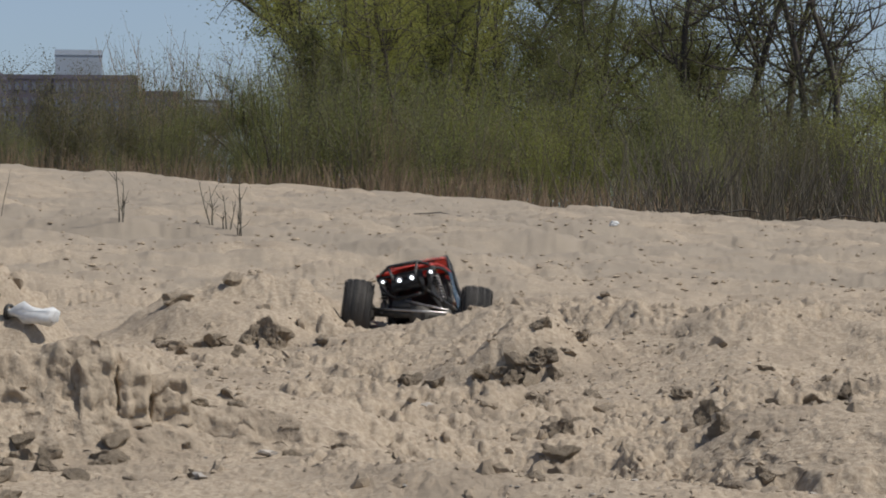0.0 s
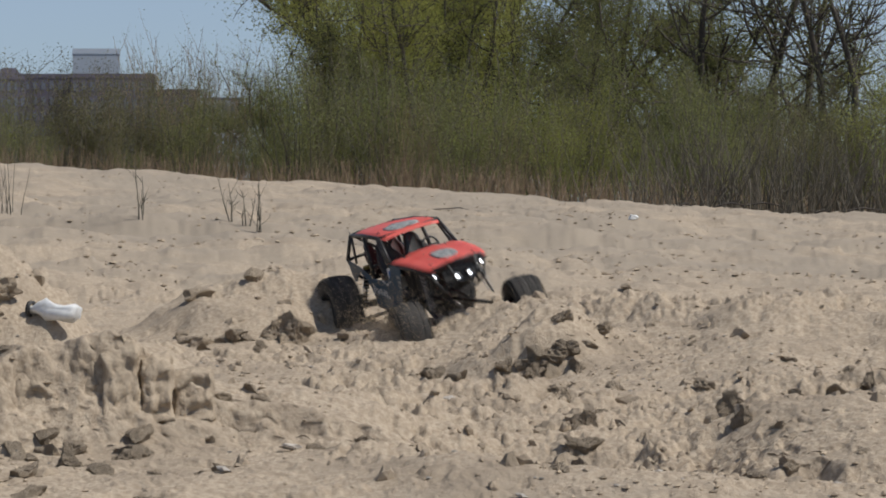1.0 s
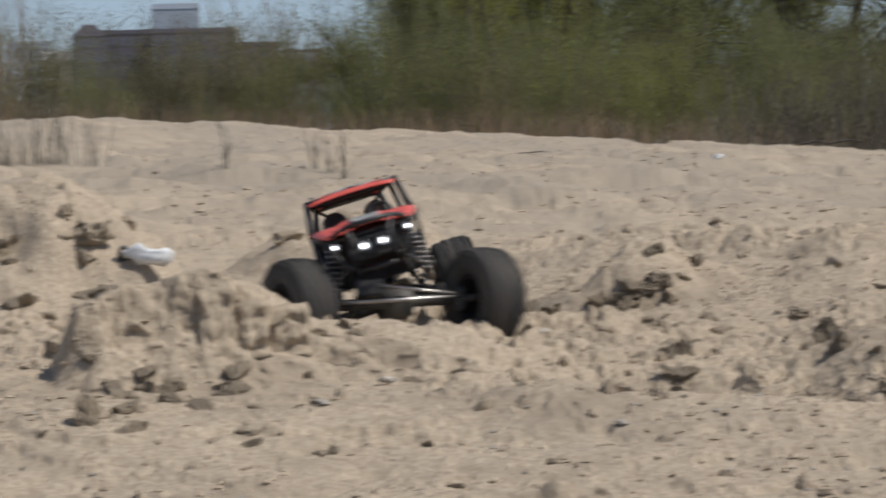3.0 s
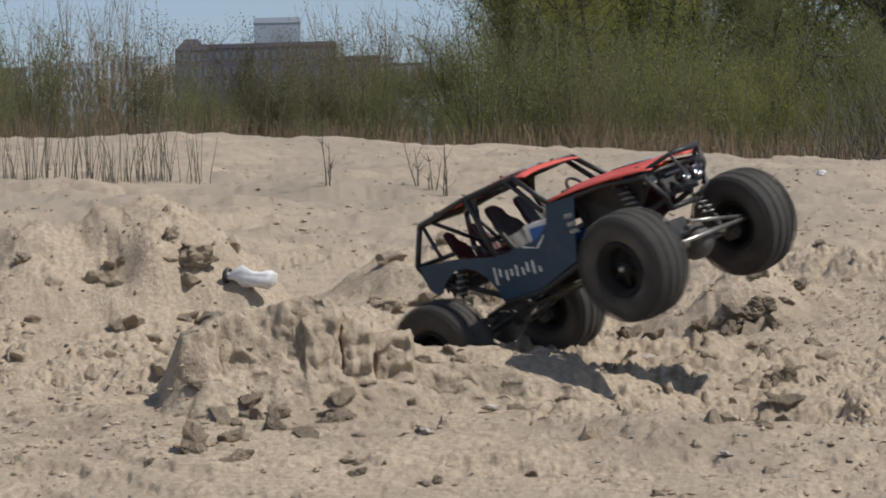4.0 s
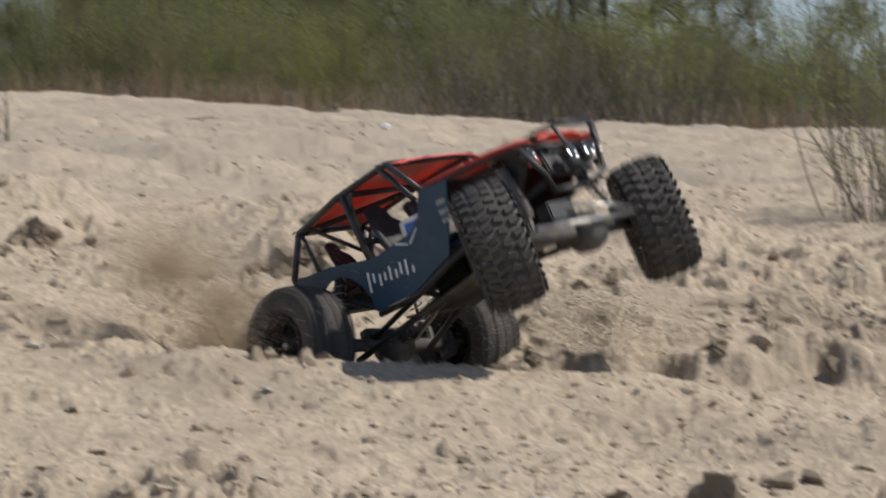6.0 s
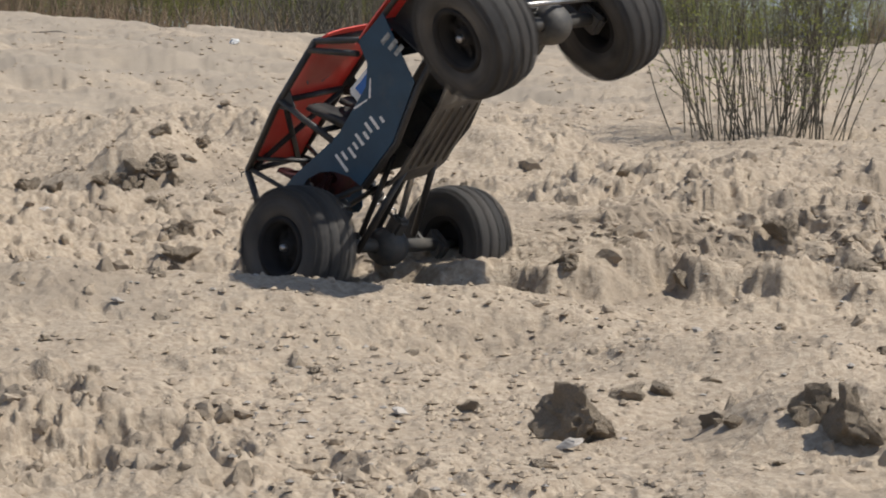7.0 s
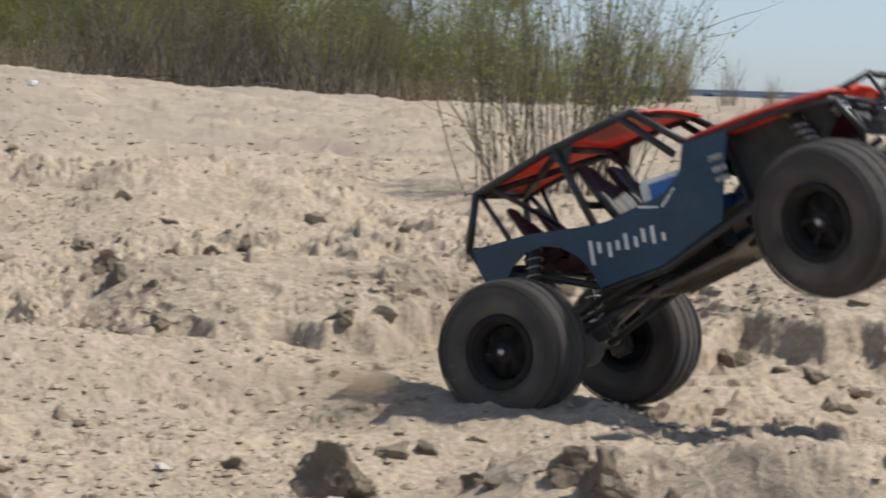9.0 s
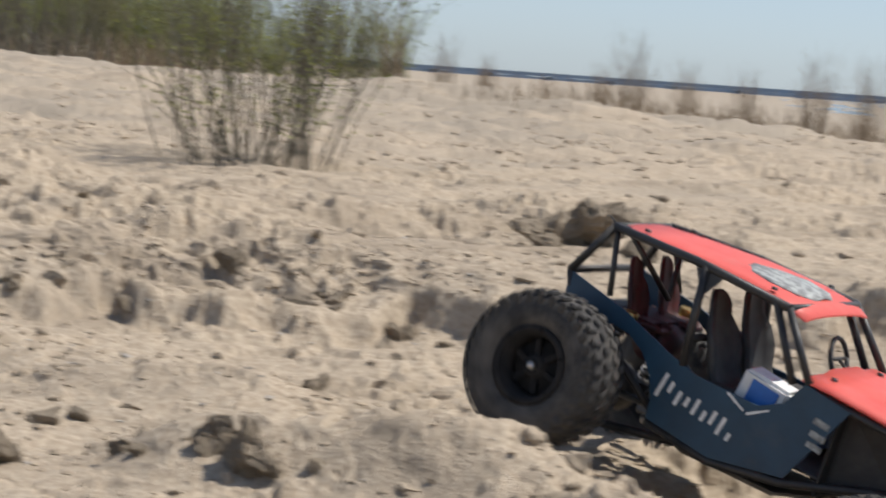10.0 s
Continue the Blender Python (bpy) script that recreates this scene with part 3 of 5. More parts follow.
# ---- the radio-controlled crawler ----
def translucent(m, share):
    t = m.node_tree
    p, o = t.nodes["Principled BSDF"], t.nodes["Material Output"]
    tr, mx = t.nodes.new("ShaderNodeBsdfTranslucent"), t.nodes.new("ShaderNodeMixShader")
    if p.inputs["Base Color"].links:
        t.links.new(p.inputs["Base Color"].links[0].from_socket, tr.inputs["Color"])
    else:
        tr.inputs["Color"].default_value = p.inputs["Base Color"].default_value
    mx.inputs[0].default_value = share
    t.links.new(p.outputs[0], mx.inputs[1])
    t.links.new(tr.outputs[0], mx.inputs[2])
    t.links.new(mx.outputs[0], o.inputs["Surface"])
    return m


RED = translucent(material("red_polycarbonate", (0.9, 0.19, 0.15), 0.42, second=(0.84, 0.14, 0.11), scale=30, third=(0.6, 0.3, 0.22), third_scale=9,
                           third_spread=(0.6, 0.85), bump=0.15, bump_scale=300, bump_distance=0.0006), 0.3)
BLUE = material("dusty_blue_panel", (0.014, 0.055, 0.102), 0.5, second=(0.010, 0.040, 0.074), scale=25, third=(0.085, 0.088, 0.09), third_scale=14, third_spread=(0.6, 1.0), bump=0.1, bump_scale=300, bump_distance=0.0005)
TUBE = material("black_tube_plastic", (0.016, 0.016, 0.017), 0.5, second=(0.035, 0.032, 0.03), scale=60, third=(0.09, 0.078, 0.062), third_scale=25, third_spread=(0.55, 0.9))
RUBBER = material("dusty_tyre_rubber", (0.028, 0.028, 0.028), 0.85, second=(0.05, 0.047, 0.045), scale=70, third=(0.15, 0.134, 0.115), third_scale=28, third_spread=(0.38, 0.8), bump=0.3, bump_scale=400, bump_distance=0.0008, spec=0.3)
RIMBLACK = material("dark_rim_plastic", (0.015, 0.015, 0.016), 0.8, second=(0.03, 0.027, 0.025), scale=50, spec=0.2)
STEEL = material("scuffed_steel", (0.5, 0.48, 0.46), 0.38, 0.9, second=(0.3, 0.28, 0.26), scale=80)
AXLEGREY = material("dusty_axle_plastic", (0.05, 0.048, 0.045), 0.65, second=(0.12, 0.105, 0.085), scale=40, spread=(0.4, 0.75))
SKID = material("scraped_skid_plate", (0.06, 0.055, 0.05), 0.6, second=(0.15, 0.13, 0.105), scale=22)
SEATBLACK = material("black_seat_plastic", (0.02, 0.02, 0.021), 0.6, second=(0.04, 0.038, 0.036), scale=60)
WHITE = material("white_label", (0.75, 0.75, 0.74), 0.5, second=(0.62, 0.62, 0.6), scale=70)
DECAL = material("grey_dusty_decal", (0.36, 0.37, 0.35), 0.6, second=(0.17, 0.17, 0.165), scale=110, spread=(0.42, 0.58))
LABELBLUE = material("blue_label", (0.03, 0.16, 0.5), 0.5, second=(0.025, 0.12, 0.4), scale=50)
REDPART = material("dark_red_plastic", (0.08, 0.012, 0.012), 0.6, second=(0.03, 0.012, 0.012), scale=50)
BRASS = material("gold_shock_body", (0.55, 0.38, 0.12), 0.35, 0.8, second=(0.4, 0.27, 0.09), scale=60)
LAMP = glowing("headlight_glow", (0.95, 0.97, 1.0), 5.0)
LENS = material("clear_lens_rim", (0.16, 0.165, 0.17), 0.2, 0.8, second=(0.1, 0.1, 0.11), scale=90)


def tubes(paths, r, sides=8):
    """Round bars through points, closed at the ends."""
    bm = bmesh.new()
    for path in paths:
        pts = [Vector(p) for p in path]
        rings = []
        for i, p in enumerate(pts):
            way = (pts[min(i + 1, len(pts) - 1)] - pts[max(i - 1, 0)]).normalized()
            side = way.cross(Vector((0.13, 0.21, 0.97)) if abs(way.z) < 0.9 else Vector((0.97, 0.2, 0.1))).normalized()
            up = way.cross(side)
            rings.append([bm.verts.new(p + r * (math.cos(k * 2 * math.pi / sides) * side + math.sin(k * 2 * math.pi / sides) * up)) for k in range(sides)])
        for a_, b_ in zip(rings, rings[1:]):
            for k in range(sides):
                bm.faces.new((a_[k], a_[(k + 1) % sides], b_[(k + 1) % sides], b_[k])).smooth = True
        bm.faces.new(rings[0][::-1])
        bm.faces.new(rings[-1])
    bmesh.ops.recalc_face_normals(bm, faces=bm.faces)
    return bm


def block(size, at=(0, 0, 0), bevel=0.002, turn=(0, 0, 0), taper=1.0):
    bm = bmesh.new()
    bmesh.ops.create_cube(bm, size=1)
    for v in bm.verts:
        k = taper if v.co.z > 0 else 1
        v.co = Vector((v.co.x * size[0] * k, v.co.y * size[1] * k, v.co.z * size[2]))
    bmesh.ops.bevel(bm, geom=bm.edges[:], offset=bevel, segments=2, affect="EDGES", clamp_overlap=True)
    bmesh.ops.transform(bm, matrix=pose(*at, *turn), verts=bm.verts)
    return bm


def join(*bms):
    out = bmesh.new()
    for b_ in bms:
        me = bpy.data.meshes.new("joined")
        b_.to_mesh(me)
        b_.free()
        out.from_mesh(me)
        bpy.data.meshes.remove(me)
    return out


def plate(outline, thick, bevel=0.0006):
    """A sheet from an outline of points in space, given thickness along its normal."""
    bm = bmesh.new()
    f = bm.faces.new([bm.verts.new(p) for p in outline])
    bm.normal_update()
    n = f.normal.copy()
    ext = bmesh.ops.extrude_face_region(bm, geom=[f])
    for v in (g for g in ext["geom"] if isinstance(g, bmesh.types.BMVert)):
        v.co += n * thick
    bmesh.ops.recalc_face_normals(bm, faces=bm.faces)
    bmesh.ops.triangulate(bm, faces=[g for g in bm.faces if len(g.verts) > 4])
    return bm


def sheet(rows, thick):
    """A curved panel from rows of points, with thickness downwards."""
    bm = bmesh.new()
    top = [[bm.verts.new(p) for p in row] for row in rows]
    low = [[bm.verts.new((p[0], p[1], p[2] - thick)) for p in row] for row in rows]
    n, k = len(rows), len(rows[0])
    for i in range(n - 1):
        for j in range(k - 1):
            bm.faces.new((top[i][j], top[i][j + 1], top[i + 1][j + 1], top[i + 1][j])).smooth = True
            bm.faces.new((low[i][j], low[i + 1][j], low[i + 1][j + 1], low[i][j + 1])).smooth = True
    rim = [(0, j) for j in range(k)] + [(i, k - 1) for i in range(1, n)] + [(n - 1, j) for j in range(k - 2, -1, -1)] + [(i, 0) for i in range(n - 2, 0, -1)]
    for (i, j), (p, q) in zip(rim, rim[1:] + rim[:1]):
        bm.faces.new((top[i][j], low[i][j], low[p][q], top[p][q]))
    bmesh.ops.recalc_face_normals(bm, faces=bm.faces)
    return bm


def lathe(profile, segments=32, axis="y"):
    """Turns a profile of (along the axis, radius) round the y axis."""
    bm = bmesh.new()
    rings = []
    for k in range(segments):
        a_ = 2 * math.pi * k / segments
        rings.append([bm.verts.new((r * math.cos(a_), y, r * math.sin(a_))) for y, r in profile])
    for k in range(segments):
        a_, b_ = rings[k], rings[(k + 1) % segments]
        for j in range(len(profile) - 1):
            bm.faces.new((a_[j], a_[j + 1], b_[j + 1], b_[j])).smooth = True
    bmesh.ops.recalc_face_normals(bm, faces=bm.faces)
    return bm


WHEELBASE, HALF_TRACK, TYRE_R, TYRE_W = 0.365, 0.136, 0.075, 0.064


def build_wheel(parent):
    """A wheel lying on the y axis: dark rim with a bolted ring, lugged balloon tyre."""
    w = TYRE_W / 2
    rim = lathe([(-w * 0.8, 0.036), (-w * 0.8, 0.030), (-w * 0.25, 0.027), (w * 0.25, 0.027), (w * 0.8, 0.030), (w * 0.8, 0.036), (w * 0.55, 0.037), (-w * 0.55, 0.037), (-w * 0.8, 0.036)])
    disc = lathe([(w * 0.15, 0.027), (w * 0.3, 0.024), (w * 0.35, 0.012), (w * 0.62, 0.010), (w * 0.64, 0.0005), (-w * 0.1, 0.0005), (-w * 0.1, 0.027)], 24)
    spokes = [block((0.016, 0.006, 0.006), (0.018 * math.cos(a_), w * 0.38, 0.018 * math.sin(a_)), 0.001, (0, -math.degrees(a_), 0)) for a_ in (k * math.pi / 3 for k in range(6))]
    wheel = part("wheel", join(rim, disc, *spokes), RIMBLACK, parent, "dusty black rim with lugged balloon tyre")
    # tyre: round shoulders, then lugs across tread and shoulder
    prof = [(-w * 0.72, 0.034), (-w * 0.95, 0.041), (-w * 1.02, 0.051), (-w * 0.94, 0.061), (-w * 0.72, 0.0655), (-w * 0.35, 0.0675), (0, 0.068), (w * 0.35, 0.0675),
            (w * 0.72, 0.0655), (w * 0.94, 0.061), (w * 1.02, 0.051), (w * 0.95, 0.041), (w * 0.72, 0.034)]
    prof = [(y, r if r < 0.05 else 0.05 + (r - 0.05) * 1.2) for y, r in prof]
    part("tyre", lathe(prof, 40), RUBBER, wheel, "worn black rubber tyre grey with dust")
    lugs = 32
    for side in (-1, 1):
        inner = block((0.0085, w * 0.40, 0.0032), (0, side * w * 0.23, 0.0722), 0.0010, (0, 0, side * 16), 0.85)
        outer = block((0.0085, w * 0.42, 0.0032), (0, side * w * 0.70, 0.0702), 0.0010, (-side * 10, 0, side * -10), 0.85)
        bmesh.ops.transform(outer, matrix=pose(0, 0, 0, 0, 180 / lugs, 0), verts=outer.verts)
        shoulder = block((0.0075, 0.003, 0.013), (0, side * w * 0.972, 0.0615), 0.001, (side * -16, 0, 0), 0.85)
        for b_, name in ((inner, "tread_lug"), (outer, "tread_lug"), (shoulder, "shoulder_lug")):
            me = bpy.data.meshes.new(name)
            b_.to_mesh(me)
            b_.free()
            me.materials.append(RUBBER)
            for k in range(lugs):
                o = new(name, me)
                o.parent = wheel
                o.matrix_basis = pose(0, 0, 0, 0, 360 * (k + (0.5 if side > 0 else 0)) / lugs, 0)
    ring = lathe([(w * 0.80, 0.031), (w * 0.92, 0.0315), (w * 0.92, 0.0375), (w * 0.78, 0.038)], 32)
    part("beadlock_ring", ring, RIMBLACK, wheel)
    for k in range(6):
        a_ = k * math.pi / 3 + 0.3
        b_ = lathe([(0, 0.0001), (0.003, 0.0018), (0, 0.002)], 6)
        bmesh.ops.transform(b_, matrix=pose(0.0345 * math.cos(a_), w * 0.92, 0.0345 * math.sin(a_)), verts=b_.verts)
        part("bolt", b_, RIMBLACK, wheel)
    nut = lathe([(0, 0.0045), (0.006, 0.0042), (0.0065, 0.0001)], 6)
    bmesh.ops.transform(nut, matrix=pose(0, w * 0.62, 0), verts=nut.verts)
    part("wheel_nut", nut, STEEL, wheel, "bright steel nut")
    return wheel


def build_axle(parent, name, front):
    h = HALF_TRACK
    beam = tubes([[(0, -h * 0.72, 0), (0, h * 0.72, 0)]], 0.0085, 12)
    pumpkin = lathe([(-0.022, 0.008), (-0.02, 0.018), (-0.008, 0.024), (0.008, 0.024), (0.02, 0.018), (0.022, 0.008)], 16)
    bmesh.ops.transform(pumpkin, matrix=pose(0, 0.012, -0.002), verts=pumpkin.verts)
    nose = block((0.04, 0.02, 0.02), (-0.024 if front else 0.024, 0.012, 0.002), 0.004)
    axle = part(name, join(beam, pumpkin, nose), AXLEGREY, parent, "dusty grey axle housing with a round gear case")
    for s in (-1, 1):
        part("knuckle", join(block((0.026, 0.014, 0.036), (0, s * h * 0.74, 0), 0.004), tubes([[(0, s * h * 0.74, 0), (0, s * h, 0)]], 0.006)), AXLEGREY, axle)
        part("shock_mount", block((0.012, 0.01, 0.022), (0, s * h * 0.55, 0.014), 0.002), AXLEGREY, axle)
    k = 0.016 if front else -0.016
    if front:
        part("tie_rod", tubes([[(0.030, -h * 0.74, 0.002), (0.030, h * 0.74, 0.002)]], 0.003), STEEL, axle, "bright steering rod")
        part("servo", block((0.022, 0.042, 0.024), (0.006, -0.03, 0.024), 0.002), SEATBLACK, axle)
        part("drag_link", tubes([[(0.026, -0.02, 0.026), (0.030, h * 0.7, 0.006)]], 0.0025), STEEL, axle, "bright steering rod")
    part("link_truss", block((0.016, 0.06, 0.012), (k * 0.2, 0, 0.016), 0.002), AXLEGREY, axle)
    return axle


def side_y(x):
    """Half width of the side panels at x."""
    return float(np.interp(x, (-0.225, -0.1, 0.05, 0.1, 0.205), (0.066, 0.076, 0.082, 0.080, 0.068)))


def bucket(x, y, z, size):
    """A moulded seat shell: squab, raked back with curled sides and a narrow rounded head."""
    bm = bmesh.new()
    rows = ((0.034, 0.004, 0.018, 0.3), (0.026, 0.002, 0.023, 0.7), (0.0, -0.003, 0.024, 1.0), (-0.016, 0.0, 0.024, 1.1), (-0.026, 0.014, 0.024, 1.2), (-0.033, 0.034, 0.026, 1.2), (-0.038, 0.050, 0.024, 0.9),
            (-0.042, 0.062, 0.016, 0.5), (-0.045, 0.074, 0.015, 0.4), (-0.047, 0.081, 0.010, 0.2), (-0.048, 0.084, 0.004, 0.0))
    grid = []
    for i, (u, v, w, curl) in enumerate(rows):
        f = min(1.0, max(0.0, (i - 2) / 2.5))
        grid.append([bm.verts.new((x + size * (u + f * curl * 0.011 * (abs(k) / 4) ** 3), y + size * w * k / 4, z + size * (v + (1 - f) * curl * 0.012 * (abs(k) / 4) ** 3))) for k in range(-4, 5)])
    for a_, b_ in zip(grid, grid[1:]):
        for k in range(8):
            bm.faces.new((a_[k], a_[k + 1], b_[k + 1], b_[k])).smooth = True
    bmesh.ops.recalc_face_normals(bm, faces=bm.faces)
    bmesh.ops.solidify(bm, geom=bm.faces[:], thickness=0.006 * size)
    return bm


def build_crawler():
    car = new("rc_crawler")
    tagged(car, "radio-controlled crawler, red roof, blue sides, black roll cage", "toy car")
    # side panels: sill, wheel arch, window cut
    arch = [(-0.155 + 0.062 * math.cos(radians(a_)), 0.030 + 0.068 * math.sin(radians(a_))) for a_ in (135, 115, 95, 75, 55, 35, 15)]
    outline = [(-0.225, 0.128), (-0.220, 0.090), (-0.208, 0.078)] + arch + [(-0.094, 0.030), (-0.02, 0.022), (0.058, 0.036), (0.098, 0.116), (0.05, 0.124),
               (0.036, 0.100), (0.012, 0.087), (-0.06, 0.088), (-0.092, 0.096), (-0.15, 0.114)]
    for s in (-1, 1):
        pts = [(x, s * side_y(x), z) for x, z in outline]
        side = part("side_panel", plate(pts if s < 0 else pts[::-1], 0.0018), BLUE, car, "dark blue side panel grey with dust")
        # marks of the side graphic: plain bars that slope with the sill
        for k, (high, up) in enumerate(((0.030, 0.0), (0.014, 0.003), (0.018, -0.002), (0.012, 0.0), (0.020, 0.001), (0.013, -0.002), (0.017, 0.002), (0.022, 0.0), (0.010, -0.005))):
            x = -0.088 + 0.0102 * k
            part("graphic_bar", block((0.0046, 0.0012, high * 0.85), (x, s * (side_y(x) + 0.0016), 0.066 - 0.0016 * k + up), 0.0004, (0, 14, 0)), WHITE, side, "white bar on the blue panel")
        for x, z, lean in ((-0.010, 0.0815, 24), (0.014, 0.0815, -30)):
            part("chevron_bar", block((0.024, 0.0012, 0.0026), (x, s * (side_y(x) + 0.0016), z), 0.0004, (0, lean, 0)), WHITE, side, "white stripe on the blue panel")
        for z in (0.096, 0.084, 0.074):
            part("sponsor_mark", block((0.016, 0.0012, 0.006), (0.076, s * (side_y(0.076) + 0.0016), z), 0.0004, (0, 8, 0)), DECAL, side, "pale grey mark")
        part("sill_rail", tubes([[(-0.094, s * 0.074, 0.026), (-0.02, s * 0.078, 0.018), (0.055, s * 0.08, 0.030), (0.13, s * 0.05, 0.05), (0.2, s * 0.03, 0.06)]], 0.0042), TUBE, car)
        # cage
        r = 0.0042
        part("roof_rail", tubes([[(-0.2, s * 0.054, 0.181), (-0.1, s * 0.066, 0.184), (0.006, s * 0.072, 0.179)]], r), TUBE, car)
        part("front_pillar", tubes([[(0.006, s * 0.072, 0.179), (0.052, s * 0.081, 0.124)], [(-0.008, s * 0.072, 0.18), (0.036, s * 0.080, 0.118)]], r * 0.9), TUBE, car)
        part("middle_pillar", tubes([[(-0.088, s * 0.067, 0.184), (-0.082, s * 0.073, 0.14), (-0.075, s * 0.076, 0.09)]], r), TUBE, car)
        part("gusset", plate([(-0.1, s * 0.067, 0.182), (-0.066, s * 0.068, 0.182), (-0.083, s * 0.071, 0.155)], 0.0015), TUBE, car)
        part("rear_pillar", tubes([[(-0.2, s * 0.054, 0.181), (-0.225, s * 0.067, 0.128)]], r), TUBE, car)
        part("rear_brace", tubes([[(-0.196, s * 0.054, 0.180), (-0.175, s * 0.068, 0.12)], [(-0.18, s * 0.056, 0.181), (-0.15, s * 0.0, 0.125)]], r * 0.7), TUBE, car)
        part("tail_rail", tubes([[(-0.225, s * 0.067, 0.128), (-0.215, s * 0.062, 0.095), (-0.16, s * 0.055, 0.07), (-0.094, s * 0.06, 0.03)]], r * 0.9), TUBE, car)
        part("hood_rail", tubes([[(0.052, s * 0.080, 0.120), (0.14, s * 0.074, 0.112), (0.205, s * 0.066, 0.098)]], r * 0.9), TUBE, car)
        part("nose_rail", tubes([[(0.205, s * 0.066, 0.100), (0.214, s * 0.050, 0.06), (0.2, s * 0.03, 0.045)]], r * 0.9), TUBE, car)
        part("bull_bar", tubes([[(0.206, s * 0.062, 0.104), (0.236, s * 0.034, 0.112), (0.240, s * 0.026, 0.085), (0.222, s * 0.03, 0.06)]], 0.0034), TUBE, car)
        part("inner_fender", plate([(0.085, s * 0.05, 0.115), (0.085, s * 0.05, 0.03), (0.15, s * 0.04, 0.05), (0.2, s * 0.045, 0.09), (0.2, s * 0.055, 0.102)], 0.002), SEATBLACK, car)
        # lamps on the nose
        for y, x, z, rad in ((0.056, 0.210, 0.090, 0.0068), (0.0145, 0.232, 0.079, 0.0085)):
            cup = lathe([(0, rad * 0.6), (0.004, rad), (0.016, rad * 1.05), (0.017, rad * 0.9), (0.010, rad * 0.7), (0.008, 0.0002)], 16)
            bmesh.ops.transform(cup, matrix=pose(x - 0.015, s * y, z, 0, 0, -90), verts=cup.verts)
            lamp = part("headlight", cup, LENS, car, "round silver headlight, switched on")
            glow = lathe([(0.0, rad * 0.4), (0.002, rad * 0.32), (0.003, 0.0002)], 14)
            bmesh.ops.transform(glow, matrix=pose(x - 0.006, s * y, z, 0, 0, -90), verts=glow.verts)
            part("bulb", glow, LAMP, lamp, "glowing white bulb")
        # seats with shoulders and head rest
        part("seat", bucket(-0.035, s * 0.034, 0.078, 1.0), SEATBLACK, car, "black moulded bucket seat")
    # cross bars and roof bracing
    for name, a_, b_ in (("roof_bar", (-0.2, 0.054, 0.181), (-0.2, -0.054, 0.181)), ("roof_bar", (0.006, 0.072, 0.179), (0.006, -0.072, 0.179)), ("roof_bar", (-0.09, 0.066, 0.183), (-0.09, -0.066, 0.183)),
                         ("roof_brace", (-0.2, 0.05, 0.180), (-0.09, -0.06, 0.180)), ("roof_brace", (-0.2, -0.05, 0.180), (-0.09, 0.06, 0.180)), ("tail_bar", (-0.225, 0.067, 0.128), (-0.225, -0.067, 0.128)),
                         ("tail_bar", (-0.216, 0.062, 0.095), (-0.216, -0.062, 0.095)), ("cowl_bar", (0.052, 0.081, 0.124), (0.052, -0.081, 0.124)), ("nose_bar", (0.206, 0.066, 0.099), (0.206, -0.066, 0.099)),
                         ("nose_bar", (0.201, 0.032, 0.046), (0.201, -0.032, 0.046)), ("bull_bar_top", (0.236, 0.034, 0.112), (0.236, -0.034, 0.112)), ("seat_bar", (-0.08, 0.075, 0.115), (-0.08, -0.075, 0.115))):
        part(name, tubes([[a_, b_]], 0.0038), TUBE, car)
    # roof and hood panels
    rows = []
    for x, z, w in ((-0.196, 0.185, 0.052), (-0.15, 0.188, 0.060), (-0.09, 0.190, 0.067), (-0.03, 0.188, 0.072), (0.004, 0.184, 0.073), (0.022, 0.177, 0.066)):
        rows.append([(x, w * k / 4, z - 0.004 * (abs(k) / 4) ** 3) for k in range(-4, 5)])
    roof = part("roof", sheet(rows, 0.0016), RED, car, "red roof panel bleached by sun and dust")
    rows = [[(x, w * k / 4, z - 0.003 * abs(k) / 4) for k in range(-4, 5)] for x, z, w in ((-0.075, 0.1915, 0.016), (-0.062, 0.1917, 0.030), (-0.035, 0.1912, 0.040), (-0.008, 0.1890, 0.034), (0.004, 0.1868, 0.018))]
    part("roof_decal", sheet(rows, 0.0012), DECAL, roof, "grey worn graphic")
    rows = []
    for x, z, w in ((0.045, 0.130, 0.083), (0.075, 0.129, 0.082), (0.11, 0.126, 0.080), (0.15, 0.121, 0.077), (0.185, 0.115, 0.073), (0.206, 0.111, 0.069), (0.216, 0.107, 0.060)):
        rows.append([(x, w * k / 6, z - 0.0035 * max(0, abs(k) / 6 - 0.8) / 0.2 + (0.004 if abs(k) <= 2 else 0)) for k in range(-6, 7)])
    hood = part("hood", sheet(rows, 0.0018), RED, car, "red hood panel with a raised middle")
    rows = [[(x, w * k / 4, z) for k in range(-4, 5)] for x, z, w in ((0.120, 0.1300, 0.010), (0.132, 0.1286, 0.022), (0.150, 0.1265, 0.025), (0.175, 0.1224, 0.024), (0.190, 0.1192, 0.012))]
    part("hood_decal", sheet(rows, 0.0012), DECAL, hood, "grey worn graphic")
    for x, y, z in ((0.06, 0.05, 0.13), (0.06, -0.05, 0.13), (0.19, 0.05, 0.113), (0.19, -0.05, 0.113), (-0.17, 0.045, 0.187), (-0.17, -0.045, 0.187), (-0.02, 0.06, 0.187), (-0.02, -0.06, 0.187)):
        b_ = lathe([(0, 0.0035), (0.002, 0.003), (0.0025, 0.0001)], 8)
        bmesh.ops.transform(b_, matrix=pose(x, y, z, 90, 0, 0), verts=b_.verts)
        part("body_screw", b_, TUBE, hood if x > 0.03 else roof)
